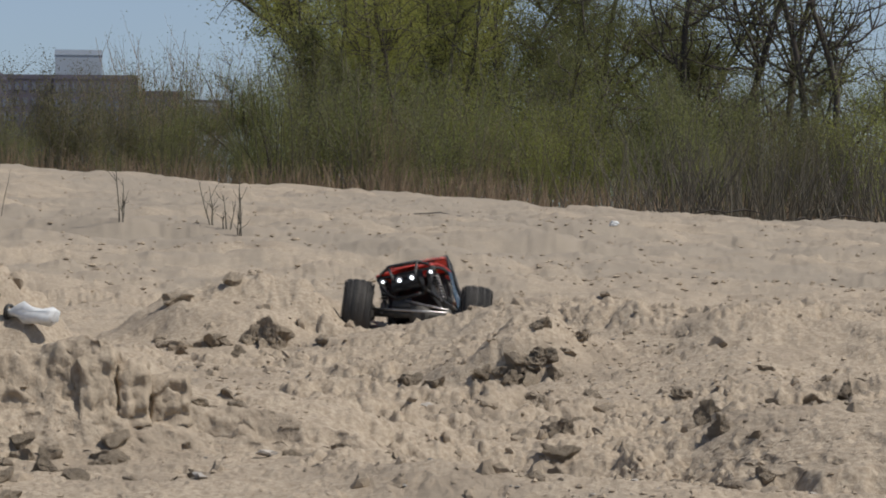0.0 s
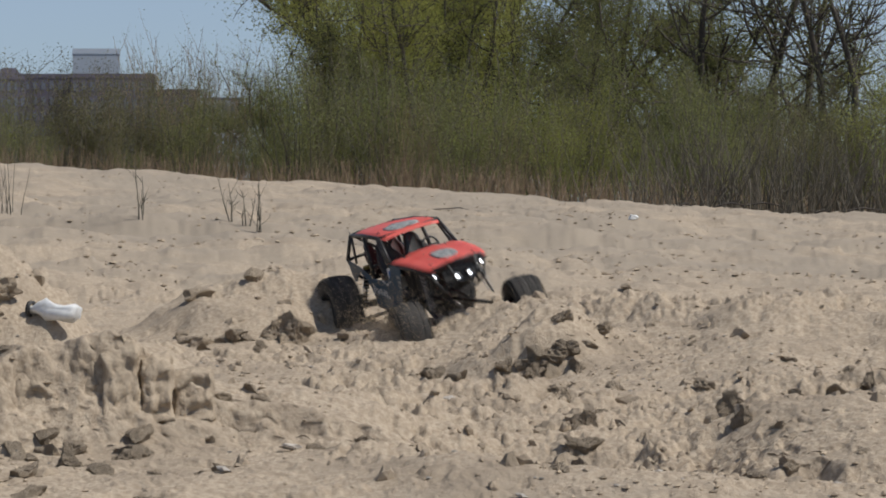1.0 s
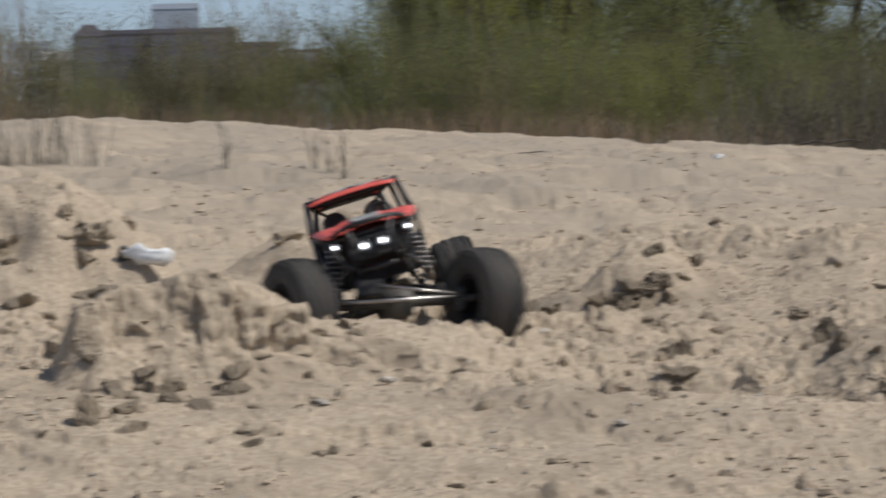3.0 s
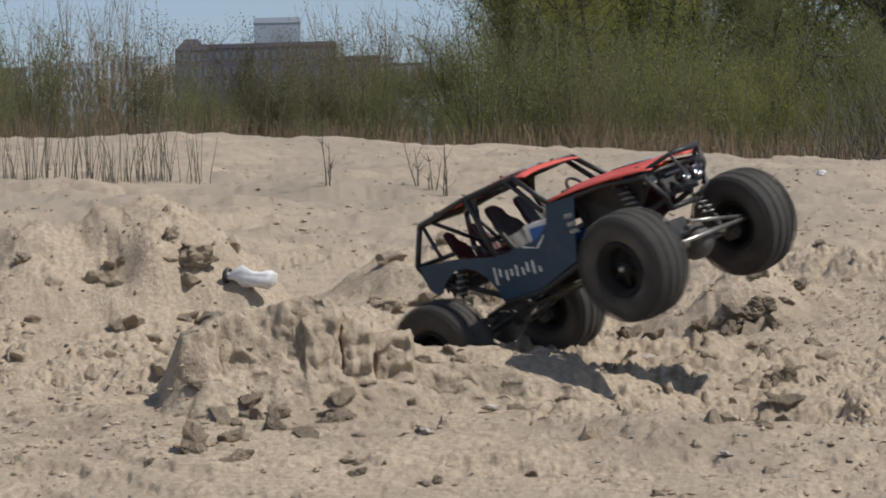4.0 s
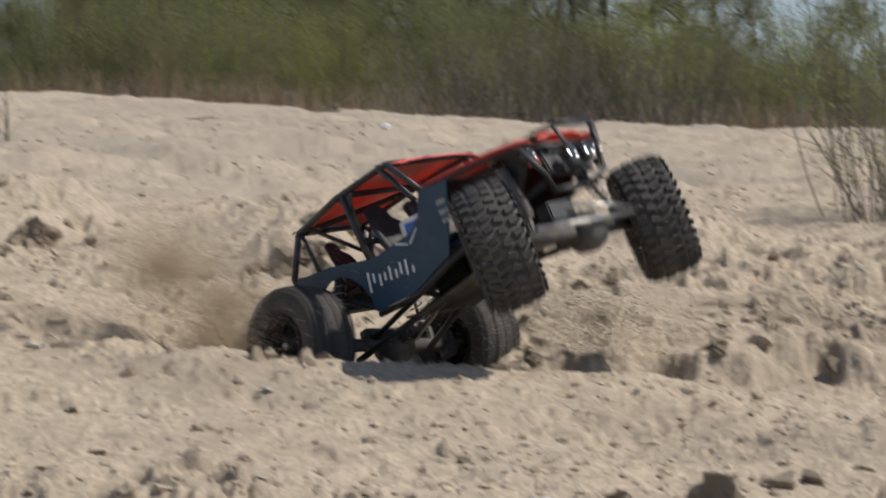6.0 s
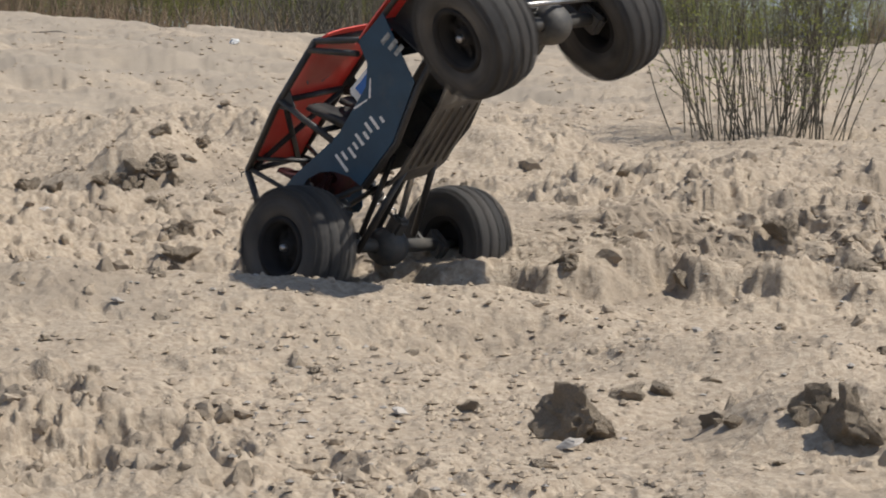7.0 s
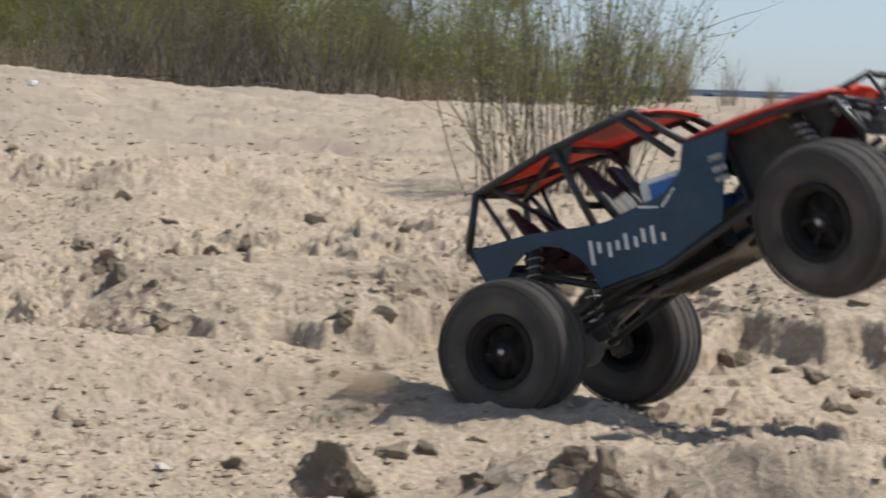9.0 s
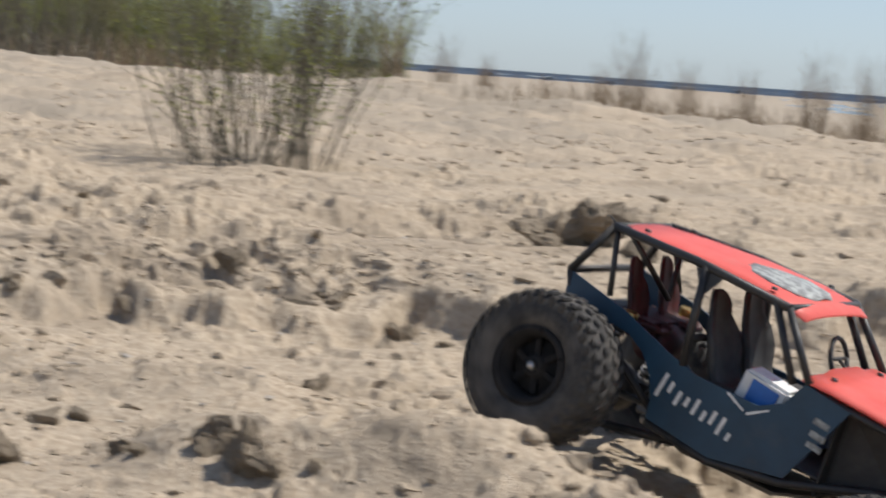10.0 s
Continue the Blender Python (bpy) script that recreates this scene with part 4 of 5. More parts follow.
    # nose, floor, skid
    part("grille", join(block((0.006, 0.075, 0.04), (0.206, 0, 0.08), 0.002, (0, -10, 0)), block((0.004, 0.06, 0.004), (0.211, 0, 0.07), 0.001), block((0.004, 0.06, 0.004), (0.211, 0, 0.09), 0.001)), SEATBLACK, car, "black grille plate")
    part("light_bar", block((0.008, 0.07, 0.006), (0.222, 0, 0.069), 0.002), TUBE, car)
    part("skid_plate", plate([(-0.085, -0.045, 0.012), (-0.06, -0.05, 0.006), (0.04, -0.05, 0.008), (0.08, -0.04, 0.02), (0.08, 0.04, 0.02), (0.04, 0.05, 0.008), (-0.06, 0.05, 0.006), (-0.085, 0.045, 0.012)], 0.003), SKID, car, "scraped dark skid plate with ribs")
    for k in range(5):
        part("skid_rib", block((0.09, 0.003, 0.003), (-0.01, -0.036 + 0.018 * k, 0.0045), 0.001), SKID, car)
    part("floor_pan", plate([(-0.1, -0.07, 0.045), (0.085, -0.072, 0.045), (0.085, 0.072, 0.045), (-0.1, 0.07, 0.045)], 0.002), SEATBLACK, car)
    part("firewall", plate([(0.086, -0.07, 0.03), (0.086, -0.07, 0.118), (0.086, 0.07, 0.118), (0.086, 0.07, 0.03)], 0.002), SEATBLACK, car)
    part("dashboard", join(block((0.03, 0.14, 0.03), (0.055, 0, 0.105), 0.008), block((0.02, 0.04, 0.014), (0.04, -0.03, 0.118), 0.005)), SEATBLACK, car)
    wheel_ring = [(0.018 * math.cos(a_), 0.018 * math.sin(a_)) for a_ in np.linspace(0, 2 * math.pi, 17)]
    steer = tubes([[(0.022 - 0.45 * q, 0.034 + p, 0.132 + q) for p, q in wheel_ring]], 0.0024, 6)
    column = tubes([[(0.022, 0.034, 0.132), (0.05, 0.034, 0.115)], [(0.022, 0.017, 0.132), (0.022, 0.051, 0.132)]], 0.0018, 6)
    part("steering_wheel", join(steer, column), TUBE, car)
    gear_box = part("electronics_box", block((0.05, 0.030, 0.042), (0.004, -0.052, 0.088), 0.003, (0, 8, 0)), WHITE, car, "white box with a blue label")
    part("box_label", block((0.030, 0.0012, 0.022), (0.006, -0.0675, 0.092), 0.0004, (0, 8, 0)), LABELBLUE, gear_box)
    part("battery", block((0.09, 0.04, 0.026), (0.0, 0.02, 0.062), 0.004), LABELBLUE, car, "blue wrapped battery pack")
    part("motor", lathe([(-0.03, 0.004), (-0.03, 0.018), (0.025, 0.018), (0.03, 0.006)], 20), REDPART, car).location = (-0.14, 0.0, 0.085)
    part("motor_plate", block((0.05, 0.08, 0.02), (-0.16, 0, 0.095), 0.004), REDPART, car, "dark red motor tray")
    for s in (-1, 1):
        part("rear_seat", bucket(-0.15, s * 0.03, 0.096, 0.72), REDPART, car, "dark red rear seat")
    part("tail_tank", block((0.03, 0.09, 0.03), (-0.204, 0, 0.084), 0.008), SEATBLACK, car)
    part("transmission", block((0.07, 0.05, 0.05), (-0.01, 0, 0.04), 0.008), SEATBLACK, car)
    part("antenna_wire", tubes([[(-0.2, -0.05, 0.182), (-0.21, -0.052, 0.188), (-0.215, -0.05, 0.186)]], 0.0008, 5), TUBE, car)
    # suspension: links and shocks from frame to axle
    for sx in (1, -1):
        ax = sx * WHEELBASE / 2
        for s in (-1, 1):
            part("lower_link", tubes([[(sx * 0.055, s * 0.03, 0.012), (ax - sx * 0.008, s * 0.062, -0.004)]], 0.0042), TUBE, car)
            part("upper_link", tubes([[(sx * 0.06, s * 0.028, 0.035), (ax, s * 0.018, 0.022)]], 0.0036), TUBE, car)
            top, low = Vector((ax - sx * 0.028, s * 0.056, 0.108)), Vector((ax + sx * 0.004, s * 0.072, 0.016))
            mid = top.lerp(low, 0.5)
            shock = part("shock", join(tubes([[top, mid]], 0.0065, 10), tubes([[mid, low]], 0.0022, 6)), SEATBLACK, car)
            turns = 9
            coil = [top.lerp(low, 0.12 + 0.8 * k / (turns * 8)) + Vector((0.0085 * math.cos(k * math.pi / 4), 0.0085 * math.sin(k * math.pi / 4), 0)) for k in range(turns * 8 + 1)]
            part("spring", tubes([coil], 0.0012, 5), STEEL, shock, "steel coil spring")
            part("shock_cap", tubes([[top + Vector((0, 0, 0.004)), top - Vector((0, 0, 0.004))]], 0.008, 10), BRASS, shock, "gold shock cap")
        part("drive_shaft", tubes([[(sx * 0.045, 0.012, 0.03), (ax - sx * 0.04, 0.012, 0.002)]], 0.004), STEEL, car)
    front = build_axle(car, "front_axle", True)
    rear = build_axle(car, "rear_axle", False)
    wheels = []
    first = build_wheel(car)
    wheels.append(first)
    for k in range(3):
        w2 = copy_thing(first, Matrix.Identity(4))
        w2.parent = car
        wheels.append(w2)
    return car, front, rear, wheels


crawler, front_axle, rear_axle, wheels = build_crawler()

# ---- small things on the sand ----
def angular_lump(seed, squash=0.75, mat=None, name="clod", rough=0.42, cuts_in=3):
    """An irregular broken lump about one unit across."""
    rng = random.Random(seed)
    bm = bmesh.new()
    bmesh.ops.create_icosphere(bm, subdivisions=cuts_in, radius=0.5)
    off = Vector((rng.uniform(0, 50), rng.uniform(0, 50), rng.uniform(0, 50)))
    cuts = [(Vector((rng.gauss(0, 1), rng.gauss(0, 1), rng.gauss(0, 1))).normalized(), rng.uniform(0.2, 0.38)) for _ in range(9)]
    for v in bm.verts:
        q = v.co.copy()
        for n_, lim in cuts:
            over = q.dot(n_) - lim
            if over > 0:
                q -= n_ * over
        q *= 1 + rough * noise.noise(q * 3.1 + off) + 0.5 * rough * noise.noise(q * 7.3 + off) + 0.4 * rough * noise.noise(q * 17 + off) + (0.22 * rough * noise.noise(q * 41 + off) if cuts_in > 3 else 0)
        v.co = Vector((q.x, q.y, q.z * squash))
    for f in bm.faces:
        f.smooth = False
    me = bpy.data.meshes.new(name)
    bm.to_mesh(me)
    bm.free()
    me.materials.append(mat or CLOD)
    return me


def lay(name, me, x, y, size, turn, label, category, group="", sink=0.25, tilt=0):
    ob = new(name, me)
    ob.matrix_world = pose(x, y, float(ground(x, y)) + size * (0.33 - sink), tilt, tilt * 0.6, turn) @ Matrix.Scale(size, 4)
    return tagged(ob, label, category, group)


LUMPS = [angular_lump(40 + k, 0.62 + 0.06 * k) for k in range(6)]


CHUNKS = [angular_lump(60 + k, 0.9, None, "clod", 0.55, 4) for k in range(3)]


def slab_mesh(seed, wide, deep, high):
    """An upright block of damp sand with a ragged, layered face."""
    rng = random.Random(seed)
    off = Vector((rng.uniform(0, 60), rng.uniform(0, 60), rng.uniform(0, 60)))
    bm = bmesh.new()
    bmesh.ops.create_cube(bm, size=1)
    bmesh.ops.subdivide_edges(bm, edges=bm.edges[:], cuts=15, use_grid_fill=True)
    lean = rng.uniform(-0.12, 0.12)
    for v in bm.verts:
        q = v.co.copy()
        edge = sum(max(0.0, abs(c) - 0.38) for c in q)
        q *= 1 - 0.55 * max(0.0, edge - 0.10)
        p = Vector((q.x * wide, q.y * deep, q.z * high))
        p.x += lean * p.z + 0.008 * noise.noise(p * 38 + off) + 0.003 * noise.noise(p * 150 + off)
        p.y += 0.35 * p.z + 0.011 * noise.noise(Vector((p.x * 30, p.y * 30, p.z * 60)) + off) + 0.006 * noise.noise(p * 95 + off) + 0.003 * noise.noise(p * 210 + off)
        p.z += 0.010 * noise.noise(p * 34 + off) + 0.005 * noise.noise(p * 110 + off)
        v.co = p
    for f in bm.faces:
        f.smooth = True
    me = bpy.data.meshes.new("sand_slab")
    bm.to_mesh(me)
    bm.free()
    me.materials.append(CLOD)
    return me


def sand_slabs():
    """The cracked face of the bank: slabs with gaping cracks between them."""
    for k, (a0, a1, high, back) in enumerate(((-11.55, -10.95, 0.085, 0.03), (-10.93, -9.92, 0.105, 0.0), (-9.80, -8.92, 0.110, 0.004), (-8.80, -7.96, 0.105, 0.0), (-7.84, -7.15, 0.085, 0.012), (-7.1, -6.2, 0.065, 0.03))):
        d = 3.052 + back
        x, y = polar((a0 + a1) / 2, d)
        x1, y1 = polar((a0 + a1) / 2, d + 0.045)
        ob = new("sand_slab", slab_mesh(640 + k, radians(a1 - a0) * d, 0.085, high))
        ob.matrix_world = pose(x, y, float(shape(np.array(x1), np.array(y1))) - high / 2 + 0.012, 0, 0, -(a0 + a1) / 2)
        tagged(ob, "upright slab of damp sand split off by cracks", "sand slab", "cracked slabs of the sand bank")


def clods():
    """Lumps of damp sand: the large ones where the wheels broke them out, and others about them."""
    rng = random.Random(12)
    text, group = "broken lump of damp brown sand lying on dry sand", "clods of damp sand"
    for az, d, s in ((12.34, 2.00, 0.1), (18.88, 1.93, 0.1), (18.2, 1.97, 0.06), (13.35, 2.19, 0.05), (14.2, 2.22, 0.035), (9.72, 2.12, 0.035), (5.87, 2.27, 0.03), (2.64, 3.18, 0.07), (6.62, 3.16, 0.07), (-4.08, 5.08, 0.1), (17.25, 3.04, 0.06), (19.67, 2.55, 0.06), (2.87, 3.33, 0.06), (6.2, 1.95, 0.022), (16.0, 2.0, 0.03),
                     (2.3, 3.55, 0.06), (3.1, 3.5, 0.05), (2.0, 3.6, 0.035), (6.4, 3.35, 0.07), (6.9, 3.3, 0.05), (7.9, 3.4, 0.055), (8.8, 3.45, 0.07), (9.5, 3.5, 0.06), (5.6, 3.7, 0.05),
                     (0.9, 4.1, 0.06), (1.6, 4.08, 0.07), (2.3, 4.12, 0.06), (2.9, 4.15, 0.05), (-0.9, 3.65, 0.06), (-1.4, 3.7, 0.045), (-0.4, 3.6, 0.05),
                     (-2.6, 3.0, 0.05), (-3.1, 2.95, 0.045), (-2.2, 2.98, 0.04), (-5.9, 2.78, 0.05), (-6.5, 2.75, 0.035), (-8.9, 2.75, 0.05), (-9.6, 2.8, 0.06), (-10.6, 2.7, 0.05), (-11.6, 2.65, 0.07), (-10.4, 2.6, 0.03), (-7.6, 2.72, 0.03),
                     (-3.0, 5.0, 0.05), (-4.4, 5.1, 0.09), (-5.6, 5.05, 0.08), (-6.3, 4.9, 0.07), (-5.0, 4.6, 0.08), (1.8, 2.75, 0.03), (3.4, 2.8, 0.05), (21.5, 2.9, 0.06), (24.5, 3.4, 0.1), (25.5, 3.5, 0.12), (27.0, 3.3, 0.08), (28.5, 3.4, 0.09)):
        x, y = polar(az, d)
        lay("clod", LUMPS[rng.randrange(6)] if s < 0.055 else CHUNKS[rng.randrange(3)], x, y, s * rng.uniform(0.62, 0.9), rng.uniform(0, 360), text, "clod", group, 0.3 if s < 0.095 else 0.1, rng.uniform(-20, 20))
    for az0, az1, d0, d1, n, lo, hi in ((-11.6, -7.4, 2.9, 3.0, 14, 0.02, 0.05), (-11.4, -4, 3.06, 3.13, 12, 0.02, 0.05), (1.0, 3.2, 4.05, 4.2, 9, 0.03, 0.06), (6.5, 20, 2.86, 2.98, 20, 0.02, 0.045), (-5.5, 0.5, 2.9, 3.02, 9, 0.02, 0.04), (-7, -4, 5.0, 5.4, 8, 0.04, 0.09), (-15.5, -11, 4.4, 4.6, 12, 0.04, 0.09)):
        for k in range(n):
            x, y = polar(rng.uniform(az0, az1), rng.uniform(d0, d1))
            lay("clod", LUMPS[rng.randrange(6)], x, y, rng.uniform(lo, hi), rng.uniform(0, 360), text, "clod", group, 0.38, rng.uniform(-30, 30))
    for k in range(150):
        az, d = rng.uniform(-16, 30), 1.75 * (5.6 / 1.75) ** rng.random() ** 0.9
        x, y = polar(az, d)
        lay("clod", LUMPS[rng.randrange(6)], x, y, rng.uniform(0.014, 0.034) * (0.8 + 0.1 * d), rng.uniform(0, 360), text, "clod", group, 0.42, rng.uniform(-25, 25))


def scatter(name, n, lo, hi, mat, label, category, seed, near=1.55, far=7.0, patchy=True, squash=0.7):
    """Countless small pieces, as one sheet of grains lying on the sand."""
    rng = np.random.default_rng(seed)
    az = rng.uniform(-16.5, 32, n * 3)
    d = near * (far / near) ** rng.uniform(0, 1, n * 3)
    x, y = d * np.sin(np.radians(az)), d * np.cos(np.radians(az))
    keep = rng.uniform(0, 1, n * 3) < np.clip(0.25 + 0.9 * value_noise(x / 0.3, y / 0.35, 77), 0.06, 1) if patchy else np.ones(n * 3, bool)
    x, y = x[keep][:n], y[keep][:n]
    n = len(x)
    size = (lo + (hi - lo) * rng.uniform(0, 1, n) ** 3)[:, None]
    base = np.array([(1, 0, 0), (0.35, 0.8, 0.1), (-0.8, 0.5, -0.1), (-0.7, -0.6, 0.1), (0.4, -0.85, -0.1), (0.1, 0.1, 0.85), (-0.35, -0.1, 0.6), (0, 0, -0.7)])
    tri = np.array([(0, 1, 5), (1, 2, 6), (1, 6, 5), (2, 3, 6), (3, 4, 6), (4, 5, 6), (4, 0, 5), (1, 0, 7), (2, 1, 7), (3, 2, 7), (4, 3, 7), (0, 4, 7)])
    turn = rng.uniform(0, 2 * np.pi, n)
    P_ = base[None] * (1 + rng.normal(0, 0.22, (n, 8, 3)))
    c, s = np.cos(turn)[:, None], np.sin(turn)[:, None]
    P_ = np.stack([P_[..., 0] * c - P_[..., 1] * s, P_[..., 0] * s + P_[..., 1] * c, P_[..., 2] * squash], -1) * size[:, None] / 2
    P_ += np.stack([x, y, ground(x, y) + size[:, 0] * 0.1], -1)[:, None]
    faces = (tri[None] + 8 * np.arange(n)[:, None, None]).reshape(-1, 3)
    ob = new(name, blend_mesh(name, P_.reshape(-1, 3), np.zeros((0, 4), int), [mat], False, faces))
    return tagged(ob, label, category, kind="stuff")


def small_clods(n, seed):
    """Uncountable small broken lumps, thickest where the sand is churned."""
    rng = np.random.default_rng(seed)
    shapes = []
    for k in range(8):
        bm = bmesh.new()
        bmesh.ops.create_icosphere(bm, subdivisions=2, radius=0.5)
        V = np.array([v.co for v in bm.verts])
        for j in range(7):
            w = rng.normal(size=3)
            w /= np.linalg.norm(w)
            V -= np.clip(V @ w - rng.uniform(0.2, 0.38), 0, None)[:, None] * w
        off = Vector(rng.uniform(0, 40, 3))
        swell = np.array([1 + 0.35 * noise.noise(Vector(q) * 3.5 + off) + 0.3 * noise.noise(Vector(q) * 9 + off) for q in V])
        shapes.append(V * swell[:, None])
        F = np.array([[v.index for v in f.verts] for f in bm.faces])
        bm.free()
    az, d = rng.uniform(-16.5, 32, n * 4), 1.7 * (6.5 / 1.7) ** rng.uniform(0, 1, n * 4)
    x, y = d * np.sin(np.radians(az)), d * np.cos(np.radians(az))
    keep = value_noise(x / 0.42, y / 0.5, 61) + 0.5 * value_noise(x / 0.13, y / 0.15, 62) + 0.7 * value_noise(x / 0.22, y / 0.10, 64) > rng.uniform(-0.75, 0.95, n * 4)
    keep &= rng.uniform(0, 1, n * 4) < np.interp(az, (6, 12), (1, 0.4))
    x, y, d = x[keep][:n], y[keep][:n], d[keep][:n]
    n = len(x)
    size = (0.009 + 0.036 * rng.uniform(0, 1, n) ** 4) * (0.75 + 0.1 * d)
    z = ground(x, y) - size * 0.12
    turn = rng.uniform(0, 6.283, n)
    V, T = [], []
    for k in range(n):
        c, s = math.cos(turn[k]), math.sin(turn[k])
        B = shapes[k % 8] * (1, 0.85, 0.8)
        V.append(np.stack([B[:, 0] * c - B[:, 1] * s, B[:, 0] * s + B[:, 1] * c, B[:, 2] + 0.25 * B[:, 0] * (-1) ** k], -1) * size[k] + (x[k], y[k], z[k]))
        T.append(F + k * len(B))
    ob = new("small_clods", blend_mesh("small_clods", np.concatenate(V), np.zeros((0, 4), int), [CLOD], False, np.concatenate(T)))
    return tagged(ob, "small broken lumps of damp sand strewn about", "clods", kind="stuff")


def sapling(az, d, height, seed, label):
    s = Sticks(seed)
    rng = s.rng
    for k in range(3):
        st = s.grow((rng.normal(0, 0.012), rng.normal(0, 0.012), -0.02), (rng.normal(0, 0.08), rng.normal(0, 0.08), 1), height * (1, 0.8, 0.55)[k], 0.0035, 0.07, 7, 0.4)
        for j in range(4):
            w = np.array((rng.normal(0, 0.5), rng.normal(0, 0.5), 0.9))
            s.grow(st[rng.integers(2, 7)], w / np.linalg.norm(w), height * rng.uniform(0.15, 0.35), 0.0018, 0.12, 4)
    wood, _ = s.meshes("dry_sapling", TWIG, None)
    x, y = polar(az, d)
    ob = new("dry_sapling", wood)
    ob.matrix_world = pose(x, y, float(ground(x, y)), 0, 0, rng.uniform(0, 360))
    return tagged(ob, label, "sapling", "dry saplings on the sand")


def stalks(name, spots, n, height, seed, mat, label, category, wide=0.6, r=0.004, lean=0.12):
    """Dry stems standing close together."""
    s = Sticks(seed)
    rng = s.rng
    feet = np.array([polar(*spots[i]) for i in rng.integers(0, len(spots), n)]) + rng.normal(0, 1, (n, 2)) * (wide, wide * 0.7)
    for (x, y), z in zip(feet, ground(feet[:, 0], feet[:, 1])):
        s.grow((x, y, z - 0.02), (rng.normal(0, lean), rng.normal(0, lean), 1), height * rng.uniform(0.45, 1.1), r, 0.08, 4)
    me, _ = s.meshes(name, mat, None)
    return tagged(new(name, me), label, category, kind="stuff")


def plants_on_sand():
    for az, d, h, seed in ((-7.77, 11.25, 0.30, 1), (-5.6, 11.2, 0.25, 2), (-4.93, 11.0, 0.30, 3), (-5.2, 11.1, 0.18, 9)):
        sapling(az, d, h, 500 + seed, "thin leafless brown sapling in pale sand")
    stalks("dry_weeds", [(a_, 13.5) for a_ in (-14.9, -14.3, -13.8, -13.0, -12.4, -11.8, -11.2)], 130, 0.42, 21, TWIG, "stand of thin dry brown weed stalks", "weeds", 0.14, 0.0028, 0.06)
    stalks("dry_grass", [(a_, 30) for a_ in np.arange(-16, 15, 0.45)], 2600, 0.5, 22, STRAW, "fringe of dry straw-coloured grass below the thicket", "grass", 0.7, 0.006, 0.22)
    stalks("brushwood", [(a_, 21.6) for a_ in np.arange(5.2, 11.5, 0.35)], 420, 0.85, 23, TWIG, "dark leafless brushwood at the foot of the thicket", "brush", 0.4, 0.006, 0.28)
    stalks("far_reeds", [(a_, 14) for a_ in np.arange(23.5, 33, 0.5)], 700, 0.16, 24, STRAW, "low dry grass on the river bank", "grass", 0.5, 0.003, 0.2)
    # the clump with many stems near the heap, and small bushes on the bank
    clump = willow_shrub(410, 0.95, 95, 3000, LEAF_YELLOW, 0.008, fan=0.34, stem_r=0.0030, low=0.2, base=0.32)
    x, y = polar(16.7, 6.1)
    plant("willow_bush", clump, x, y, 40, 0.83, "many-stemmed willow bush with sparse yellow-green leaves", "bush")
    small = willow_shrub(411, 0.6, 60, 0, LEAF_BROWN, 0.012, STRAW, fan=0.16, stem_r=0.0026, low=0.3)
    for az, d, s in ((25.3, 14.5, 1.0), (26.6, 15, 0.75), (24.5, 15.5, 0.55), (28.0, 15, 0.7), (29.6, 14, 0.95), (30.8, 13.5, 1.0), (20.6, 20, 0.9), (21.6, 21, 0.7), (19.4, 19, 1.1)):
        x, y = polar(az, d)
        plant("bank_bush", small, x, y, az * 37, s, "thin bare bush on the river bank", "bush", "bushes on the river bank")


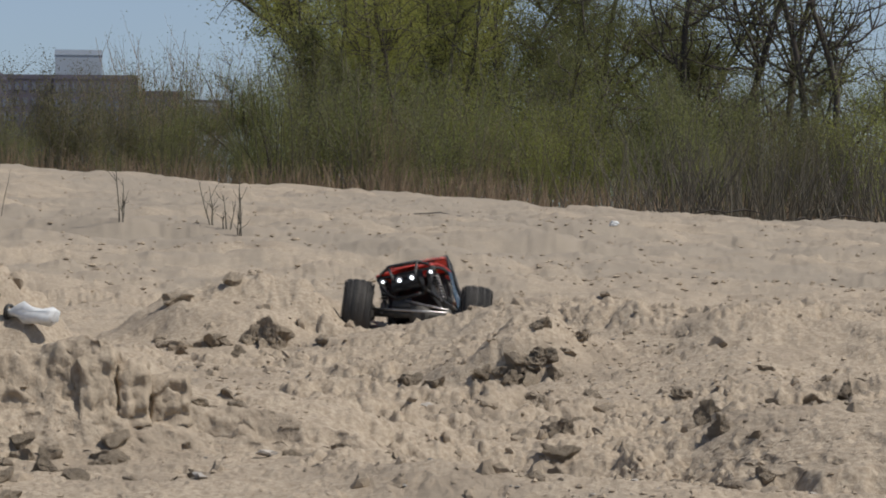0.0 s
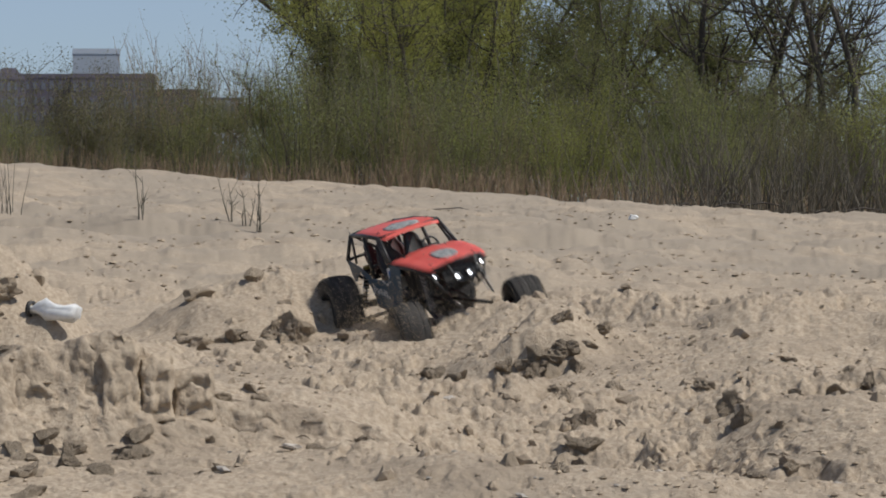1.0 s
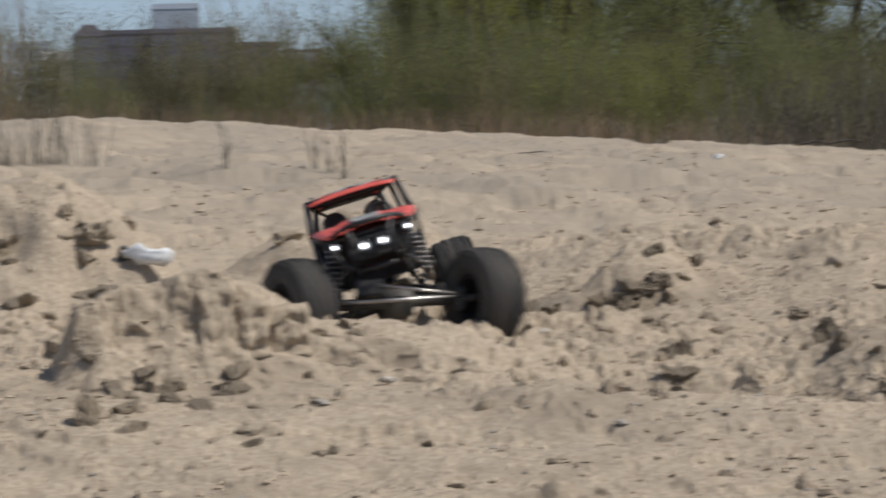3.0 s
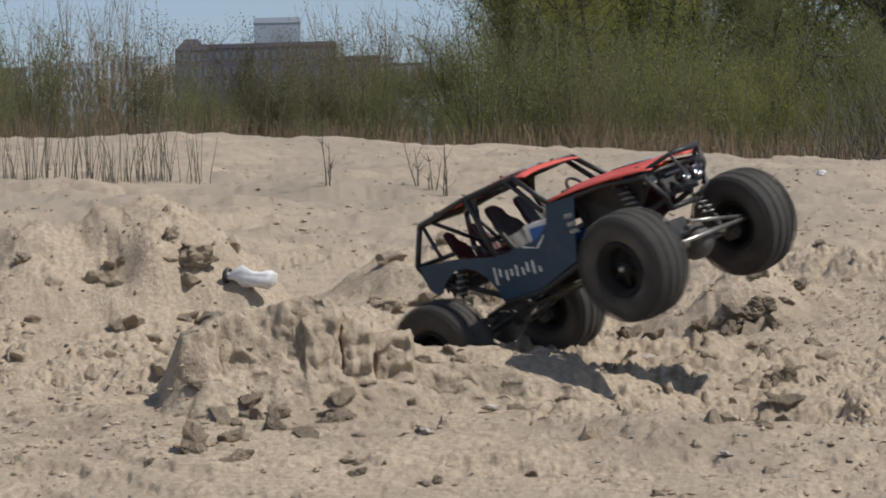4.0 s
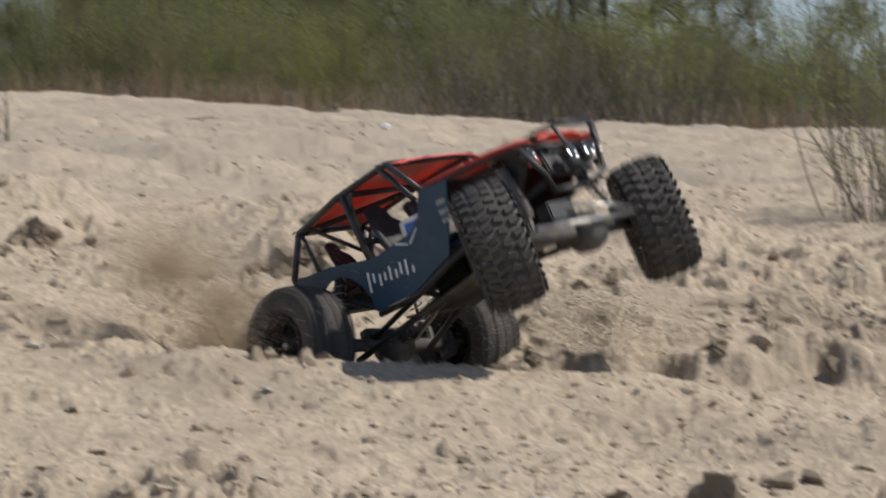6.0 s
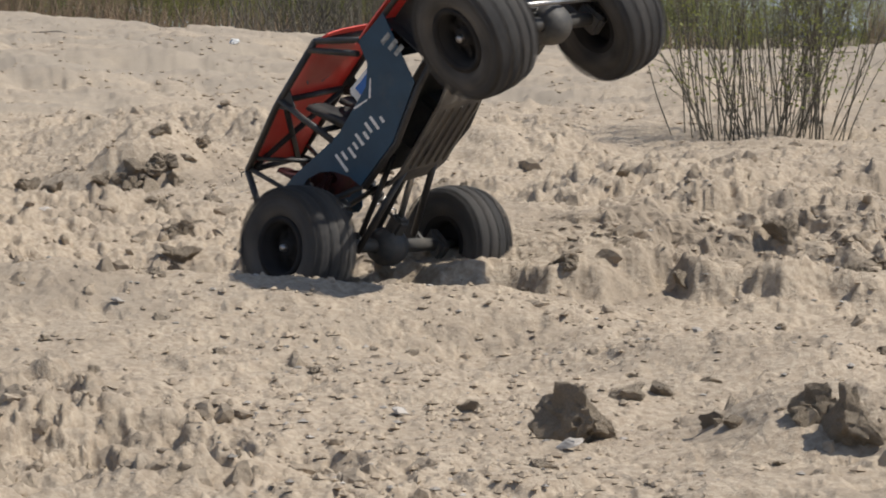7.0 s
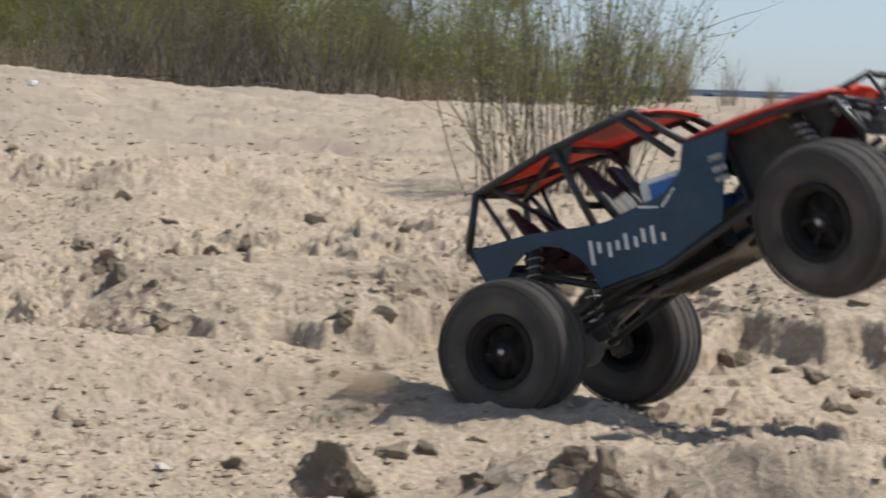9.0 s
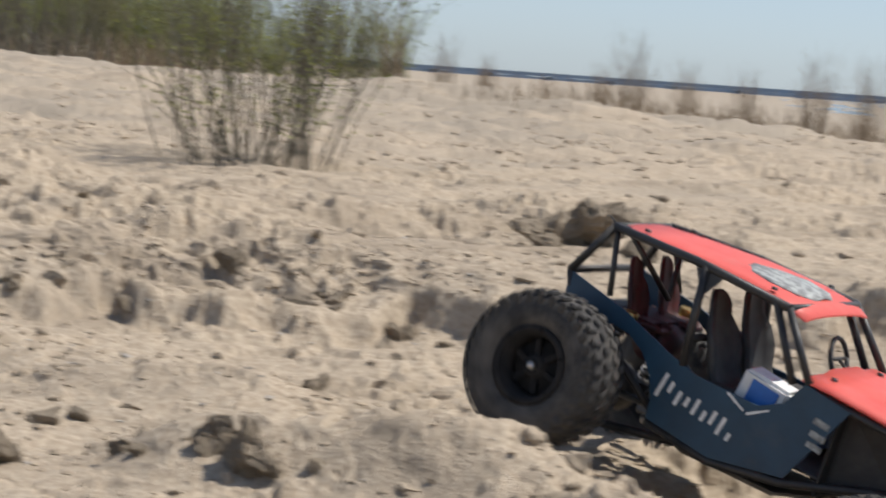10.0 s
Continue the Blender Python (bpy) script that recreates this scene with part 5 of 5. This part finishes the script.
def litter():
    x, y = polar(-9.85, 4.5)
    can = new("crumpled_bottle")
    can.matrix_world = pose(x, y, float(ground(x, y)) + 0.022, 12, 4, -22) @ Matrix.Scale(1.1, 4)
    tagged(can, "crumpled white plastic bottle lying on the sand", "bottle")
    bm = lathe([(-0.045, 0.0005), (-0.045, 0.013), (-0.038, 0.017), (-0.01, 0.015), (0.012, 0.018), (0.03, 0.014), (0.042, 0.007), (0.05, 0.006), (0.05, 0.0005)], 18)
    for v in bm.verts:
        v.co += Vector((noise.noise(v.co * 60), 0, noise.noise(v.co * 60 + Vector((9, 9, 9))))) * 0.013
    bmesh.ops.transform(bm, matrix=pose(0, 0, 0, 0, 0, 90), verts=bm.verts)
    part("bottle_body", bm, WHITE, can)
    mouth = lathe([(-0.003, 0.010), (-0.003, 0.014), (0.003, 0.014), (0.003, 0.010), (-0.003, 0.010)], 14)
    bmesh.ops.transform(mouth, matrix=pose(-0.046, 0, 0, 0, 0, 90), verts=mouth.verts)
    part("torn_rim", mouth, SEATBLACK, can, "dark torn rim")
    scrap = angular_lump(77, 0.6, WHITE, "paper_scrap", 0.4)
    x, y = polar(4.05, 13.2)
    lay("paper_scrap", scrap, x, y, 0.07, 30, "small white scrap lying on the sand", "litter", "", 0.2)
    pale = angular_lump(78, 0.35, PEBBLE, "flat_stone", 0.2)
    for az, d, s in ((-4.31, 2.93, 0.03), (-5.92, 2.73, 0.024), (1.22, 2.55, 0.02), (12.0, 1.95, 0.03), (-0.5, 3.5, 0.02), (6.4, 1.9, 0.035), (8.0, 2.1, 0.022), (15.2, 2.45, 0.02)):
        x, y = polar(az, d)
        lay("flat_stone", pale, x, y, s, az * 50, "flat pale grey stone lying on sand", "stone", "pale stones", 0.2, 12)
    s = Sticks(88)
    (x0, y0), (x1, y1) = polar(-0.9, 16.5), polar(0.7, 17.5)
    pts = [(x0 + (x1 - x0) * k / 6, y0 + (y1 - y0) * k / 6, float(ground(x0 + (x1 - x0) * k / 6, y0 + (y1 - y0) * k / 6)) + 0.01 + 0.01 * (k % 2)) for k in range(7)]
    s.stem(pts, [0.005] * 7, 5)
    me, _ = s.meshes("stick", BARK, None)
    tagged(new("stick", me), "long dark stick lying on pale sand", "stick")
    s = Sticks(89)
    for k in range(12):
        az = s.rng.uniform(4.6, 9.6)
        x, y = polar(az, s.rng.uniform(20.5, 22.5))
        w = np.array((s.rng.uniform(0.1, 0.4), s.rng.normal(0, 0.05)))
        z0 = float(ground(x, y))
        s.stem([(x, y, z0 + 0.02), (x + w[0] / 2, y + w[1], z0 + 0.05), (x + w[0], y + w[1], z0 + 0.02)], [0.006, 0.009, 0.004], 4)
    me, _ = s.meshes("driftwood", BARK, None)
    tagged(new("driftwood", me), "line of dark driftwood along the edge of the sand", "driftwood", kind="stuff")


sand_slabs()
clods()
small_clods(2000, 35)
scatter("sand_crumbs", 15000, 0.0025, 0.013, CRUMB, "crumbs of damp sand strewn over dry sand", "sand crumbs", 31)
scatter("far_crumbs", 6500, 0.010, 0.036, CRUMB, "small clods and crumbs strewn over the open sand", "sand crumbs", 33, near=6.6, far=24.0, squash=0.6)
scatter("gravel", 2600, 0.003, 0.011, PEBBLE, "small mixed pale and dark pebbles on the sand", "gravel", 32, squash=0.5)
plants_on_sand()
litter()

# ---- sand thrown up by the wheels ----
DUST = leafy("flying_sand", (0.55, 0.45, 0.33), (0.48, 0.39, 0.28), 0.5, 0.15, 0.0)


def spray(seed, n, spread, size=(0.0004, 0.0012)):
    """A loose cloud of sand grains, densest at its heart."""
    rng = np.random.default_rng(seed)
    at = rng.normal(0, 1, (n, 3)) * np.abs(rng.normal(0, 1, (n, 1))) ** 0.6 * np.array(spread)
    base = np.array([(1, 0, -0.4), (-0.6, 0.8, -0.4), (-0.3, -0.6, 0.9)])
    tri = np.array([(0, 1, 2)])
    s = (size[0] + (size[1] - size[0]) * rng.uniform(0, 1, n) ** 2)[:, None, None]
    V = at[:, None] + base[None] * (1 + rng.normal(0, 0.6, (n, 3, 3))) * s
    F = (tri[None] + 3 * np.arange(n)[:, None, None]).reshape(-1, 3)
    ob = new("sand_spray", blend_mesh("sand_spray", V.reshape(-1, 3), np.zeros((0, 4), int), [DUST], False, F))
    return tagged(ob, "cloud of dry sand grains thrown up by a wheel", "sand spray", kind="stuff")


# start, end, place, reach of the throw, height, grains, spread
SPRAYS = [
    (0.30, 1.00, (-0.20, 5.2, 0.10), (-0.12, 0.0), 0.06, 2500, (0.08, 0.08, 0.02)),
    (0.80, 1.40, (-0.13, 4.95, 0.10), (-0.05, 0.0), 0.07, 3500, (0.05, 0.06, 0.04)),
    (3.00, 3.70, (-0.33, 3.55, 0.10), (-0.16, 0.02), 0.09, 6500, (0.06, 0.05, 0.025)),
    (4.10, 4.75, (-0.16, 3.05, 0.06), (-0.08, -0.10), 0.09, 6500, (0.06, 0.05, 0.05)),
    (4.20, 4.95, (-0.14, 2.98, 0.05), (-0.12, -0.06), 0.13, 6500, (0.075, 0.05, 0.055)),
    (5.70, 6.30, (0.10, 2.95, 0.09), (-0.13, 0.03), 0.08, 5500, (0.045, 0.05, 0.03)),
    (5.75, 6.30, (0.025, 2.95, 0.085), (-0.03, 0.0), 0.035, 8000, (0.028, 0.04, 0.018)),
    (5.75, 6.35, (0.05, 3.00, 0.09), (-0.20, 0.03), 0.13, 8000, (0.04, 0.05, 0.03)),
    (5.70, 6.20, (0.42, 2.85, 0.08), (0.05, 0.0), 0.08, 2500, (0.06, 0.05, 0.04)),
    (7.20, 7.80, (0.28, 2.62, 0.06), (-0.09, 0.02), 0.06, 3500, (0.03, 0.04, 0.03)),
    (7.75, 8.30, (0.33, 2.60, 0.06), (-0.10, 0.02), 0.05, 8000, (0.04, 0.04, 0.02)),
    (8.75, 9.30, (0.62, 2.35, 0.05), (-0.14, 0.02), 0.05, 1500, (0.03, 0.03, 0.012)),
]
sprays = [spray(900 + k, int(row[5] * 5), tuple(1.35 * q for q in row[6])) for k, row in enumerate(SPRAYS)]


# ---- what moves ----
# seconds; place; heading, nose up, lean; front axle drop and lean; rear axle drop and lean; steering
DRIVE = [
    (0.0, -0.036, 5.545, 0.112, -100.7, 16.6, 13.1, 0.005, -16, 0.000, 0, 15),
    (0.2, -0.083, 5.570, 0.157, -94.2, 12.8, 16.9, -0.002, -9, 0.000, 0, 22),
    (0.5, -0.104, 5.448, 0.182, -86.9, 16.9, 18.4, -0.015, -4, 0.000, 0, 25),
    (0.7, -0.099, 5.388, 0.211, -80.5, 20.6, 11.2, -0.024, 1, 0.000, 0, 22),
    (1.0, -0.079, 5.173, 0.182, -65.5, 0.6, 17.1, -0.031, -6, 0.015, -9, -10),
    (1.2, -0.056, 4.949, 0.165, -57.1, -10.5, 14.7, 0.014, -16, 0.010, -8, -32),
    (1.5, -0.037, 4.704, 0.175, -58.7, 1.3, 1.4, -0.002, -1, 0.001, -0, -31),
    (1.7, -0.035, 4.649, 0.187, -68.2, 17.9, 15.6, -0.012, 1, 0.017, -12, -28),
    (2.0, -0.049, 4.439, 0.197, -90.8, 8.5, 21.9, -0.017, -3, 0.000, 0, -25),
    (2.2, -0.093, 4.184, 0.182, -98.0, -6.1, 13.2, 0.002, -13, 0.000, 4, -20),
    (2.5, -0.184, 3.940, 0.154, -104.6, 2.4, 0.7, -0.023, -2, -0.010, 0, 13),
    (2.7, -0.273, 3.820, 0.158, -101.1, 7.1, 10.8, -0.012, -10, -0.007, -2, 12),
    (3.0, -0.274, 3.675, 0.158, -84.1, 6.0, 15.6, -0.010, -14, 0.000, 0, 28),
    (3.2, -0.254, 3.479, 0.184, -70.1, 4.1, 1.0, -0.018, -3, 0.000, 0, 28),
    (4.3, -0.035, 3.241, 0.237, -36.3, 24.1, 14.5, 0.000, 0, 0.000, 0, -18),
    (4.5, 0.018, 3.117, 0.236, -37.2, 23.2, 14.9, -0.025, -4, -0.008, -4, -20),
    (4.9, 0.148, 2.985, 0.206, -41.7, 2.5, 7.2, -0.024, -5, -0.005, -9, -42),
    (5.0, 0.165, 2.982, 0.177, -43.5, -8.6, 3.3, -0.014, -4, -0.019, -7, -43),
    (5.2, 0.210, 3.000, 0.121, -43.9, -19.7, 2.2, 0.012, -7, -0.002, 2, -43),
    (5.5, 0.241, 2.938, 0.131, -44.0, -4.7, 0.4, 0.009, -12, -0.001, 1, -38),
    (5.8, 0.256, 2.840, 0.159, -47.3, 18.0, -3.5, -0.005, 5, 0.008, -4, -44),
    (6.0, 0.314, 2.834, 0.168, -52.3, 26.8, 4.1, -0.002, 1, 0.012, -8, -44),
    (6.2, 0.373, 2.941, 0.180, -45.8, 49.9, -4.6, -0.030, -1, 0.004, -8, -44),
    (6.7, 0.430, 2.830, 0.235, -48.0, 53.0, 5.0, -0.028, -3, 0.002, -12, -28),
    (7.3, 0.477, 2.705, 0.269, -50.4, 50.8, 13.3, -0.028, -5, 0.001, -16, -18),
    (7.5, 0.497, 2.619, 0.263, -52.2, 45.2, 12.8, -0.016, -4, 0.002, -16, -18),
    (8.0, 0.596, 2.610, 0.260, -46.5, 44.4, 8.6, -0.022, -5, -0.014, -8, -18),
    (8.5, 0.720, 2.467, 0.239, -49.2, 39.0, 16.1, -0.012, -1, 0.002, -21, -10),
    (9.0, 0.878, 2.266, 0.201, -43.8, 27.4, -1.8, -0.010, 3, 0.001, -0, -14),
    (9.5, 1.027, 2.102, 0.113, -46.9, 0.3, 4.6, 0.000, 0, -0.012, -7, -12),
    (9.8, 1.087, 1.935, 0.019, -51.7, -11.5, -6.4, 0.000, 0, 0.010, -4, -12),
    (10.0, 1.149, 1.927, 0.026, -55.4, -15.1, -1.1, 0.000, 0, 0.025, -9, -12),
]


def car_pose(x, y, z, heading, nose, lean):
    return pose(x, y, z, 0, 0, heading) @ pose(0, 0, 0, 0, -nose, 0) @ pose(0, 0, 0, lean, 0, 0)


# wheel speed over time, degrees in a second
SPIN_T = (0, 1.2, 1.4, 1.6, 1.8, 4.95, 5.1, 5.65, 5.8, 6.4, 7.0, 9.3, 9.55, 10)
SPIN_FRONT = (1500, 1500, 500, 500, 1800, 1800, 500, 400, 350, 300, 1500, 1500, 400, 350)
SPIN_REAR = (1500, 1500, 500, 500, 2200, 2200, 900, 900, 2300, 2300, 2200, 1800, 400, 350)


def motions():
    walk(crawler, [(row[0], car_pose(*row[1:7])) for row in DRIVE])
    times = [row[0] for row in DRIVE]
    ticks = [k / FPS for k in range(10 * FPS + 1)]
    at = lambda col: np.interp(ticks, times, [row[col] for row in DRIVE])
    f_drop, f_lean, r_drop, r_lean, steer = at(7), at(8), at(9), at(10), at(11)
    spun = {1: np.cumsum(np.interp(ticks, SPIN_T, SPIN_FRONT)) / FPS, -1: np.cumsum(np.interp(ticks, SPIN_T, SPIN_REAR)) / FPS}
    half = WHEELBASE / 2
    walk(front_axle, [(t, pose(half, 0, d, a_, 0, 0)) for t, d, a_ in zip(ticks, f_drop, f_lean)])
    walk(rear_axle, [(t, pose(-half, 0, d, a_, 0, 0)) for t, d, a_ in zip(ticks, r_drop, r_lean)])
    for k, wheel in enumerate(wheels):
        fore, side = (1, 1, -1, -1)[k], (1, -1, 1, -1)[k]
        rows = []
        for i, t in enumerate(ticks):
            drop, lean, turn = (f_drop[i], f_lean[i], steer[i]) if fore > 0 else (r_drop[i], r_lean[i], 0)
            axle = pose(fore * half, 0, drop, lean, 0, 0)
            flip = 0 if side > 0 else 180
            rows.append((t, axle @ pose(0, side * HALF_TRACK, 0, 0, 0, turn + flip) @ pose(0, 0, 0, 0, spun[fore][i] * side, 0)))
        walk(wheel, rows)
    for cloud, (t0, t1, place, throw, high, n, spread) in zip(sprays, SPRAYS):
        rest = pose(place[0], place[1], place[2] - 0.30)
        rows = [(0, rest), (t0, rest)] if t0 > 0 else [(0, rest)]
        for u in (0.25, 0.5, 0.75):
            arc = 4 * u * (1 - u)
            rows.append((t0 + (t1 - t0) * u, pose(place[0] + throw[0] * u * 1.4, place[1] + throw[1] * u * 1.4, place[2] + high * arc - 0.04 * u, 0, 0, 12 * u)))
        sunk = pose(place[0] + throw[0] * 1.4, place[1] + throw[1] * 1.4, place[2] - 0.30, 0, 0, 12)
        walk(cloud, rows + [(t1, sunk), (10, sunk)])


motions()
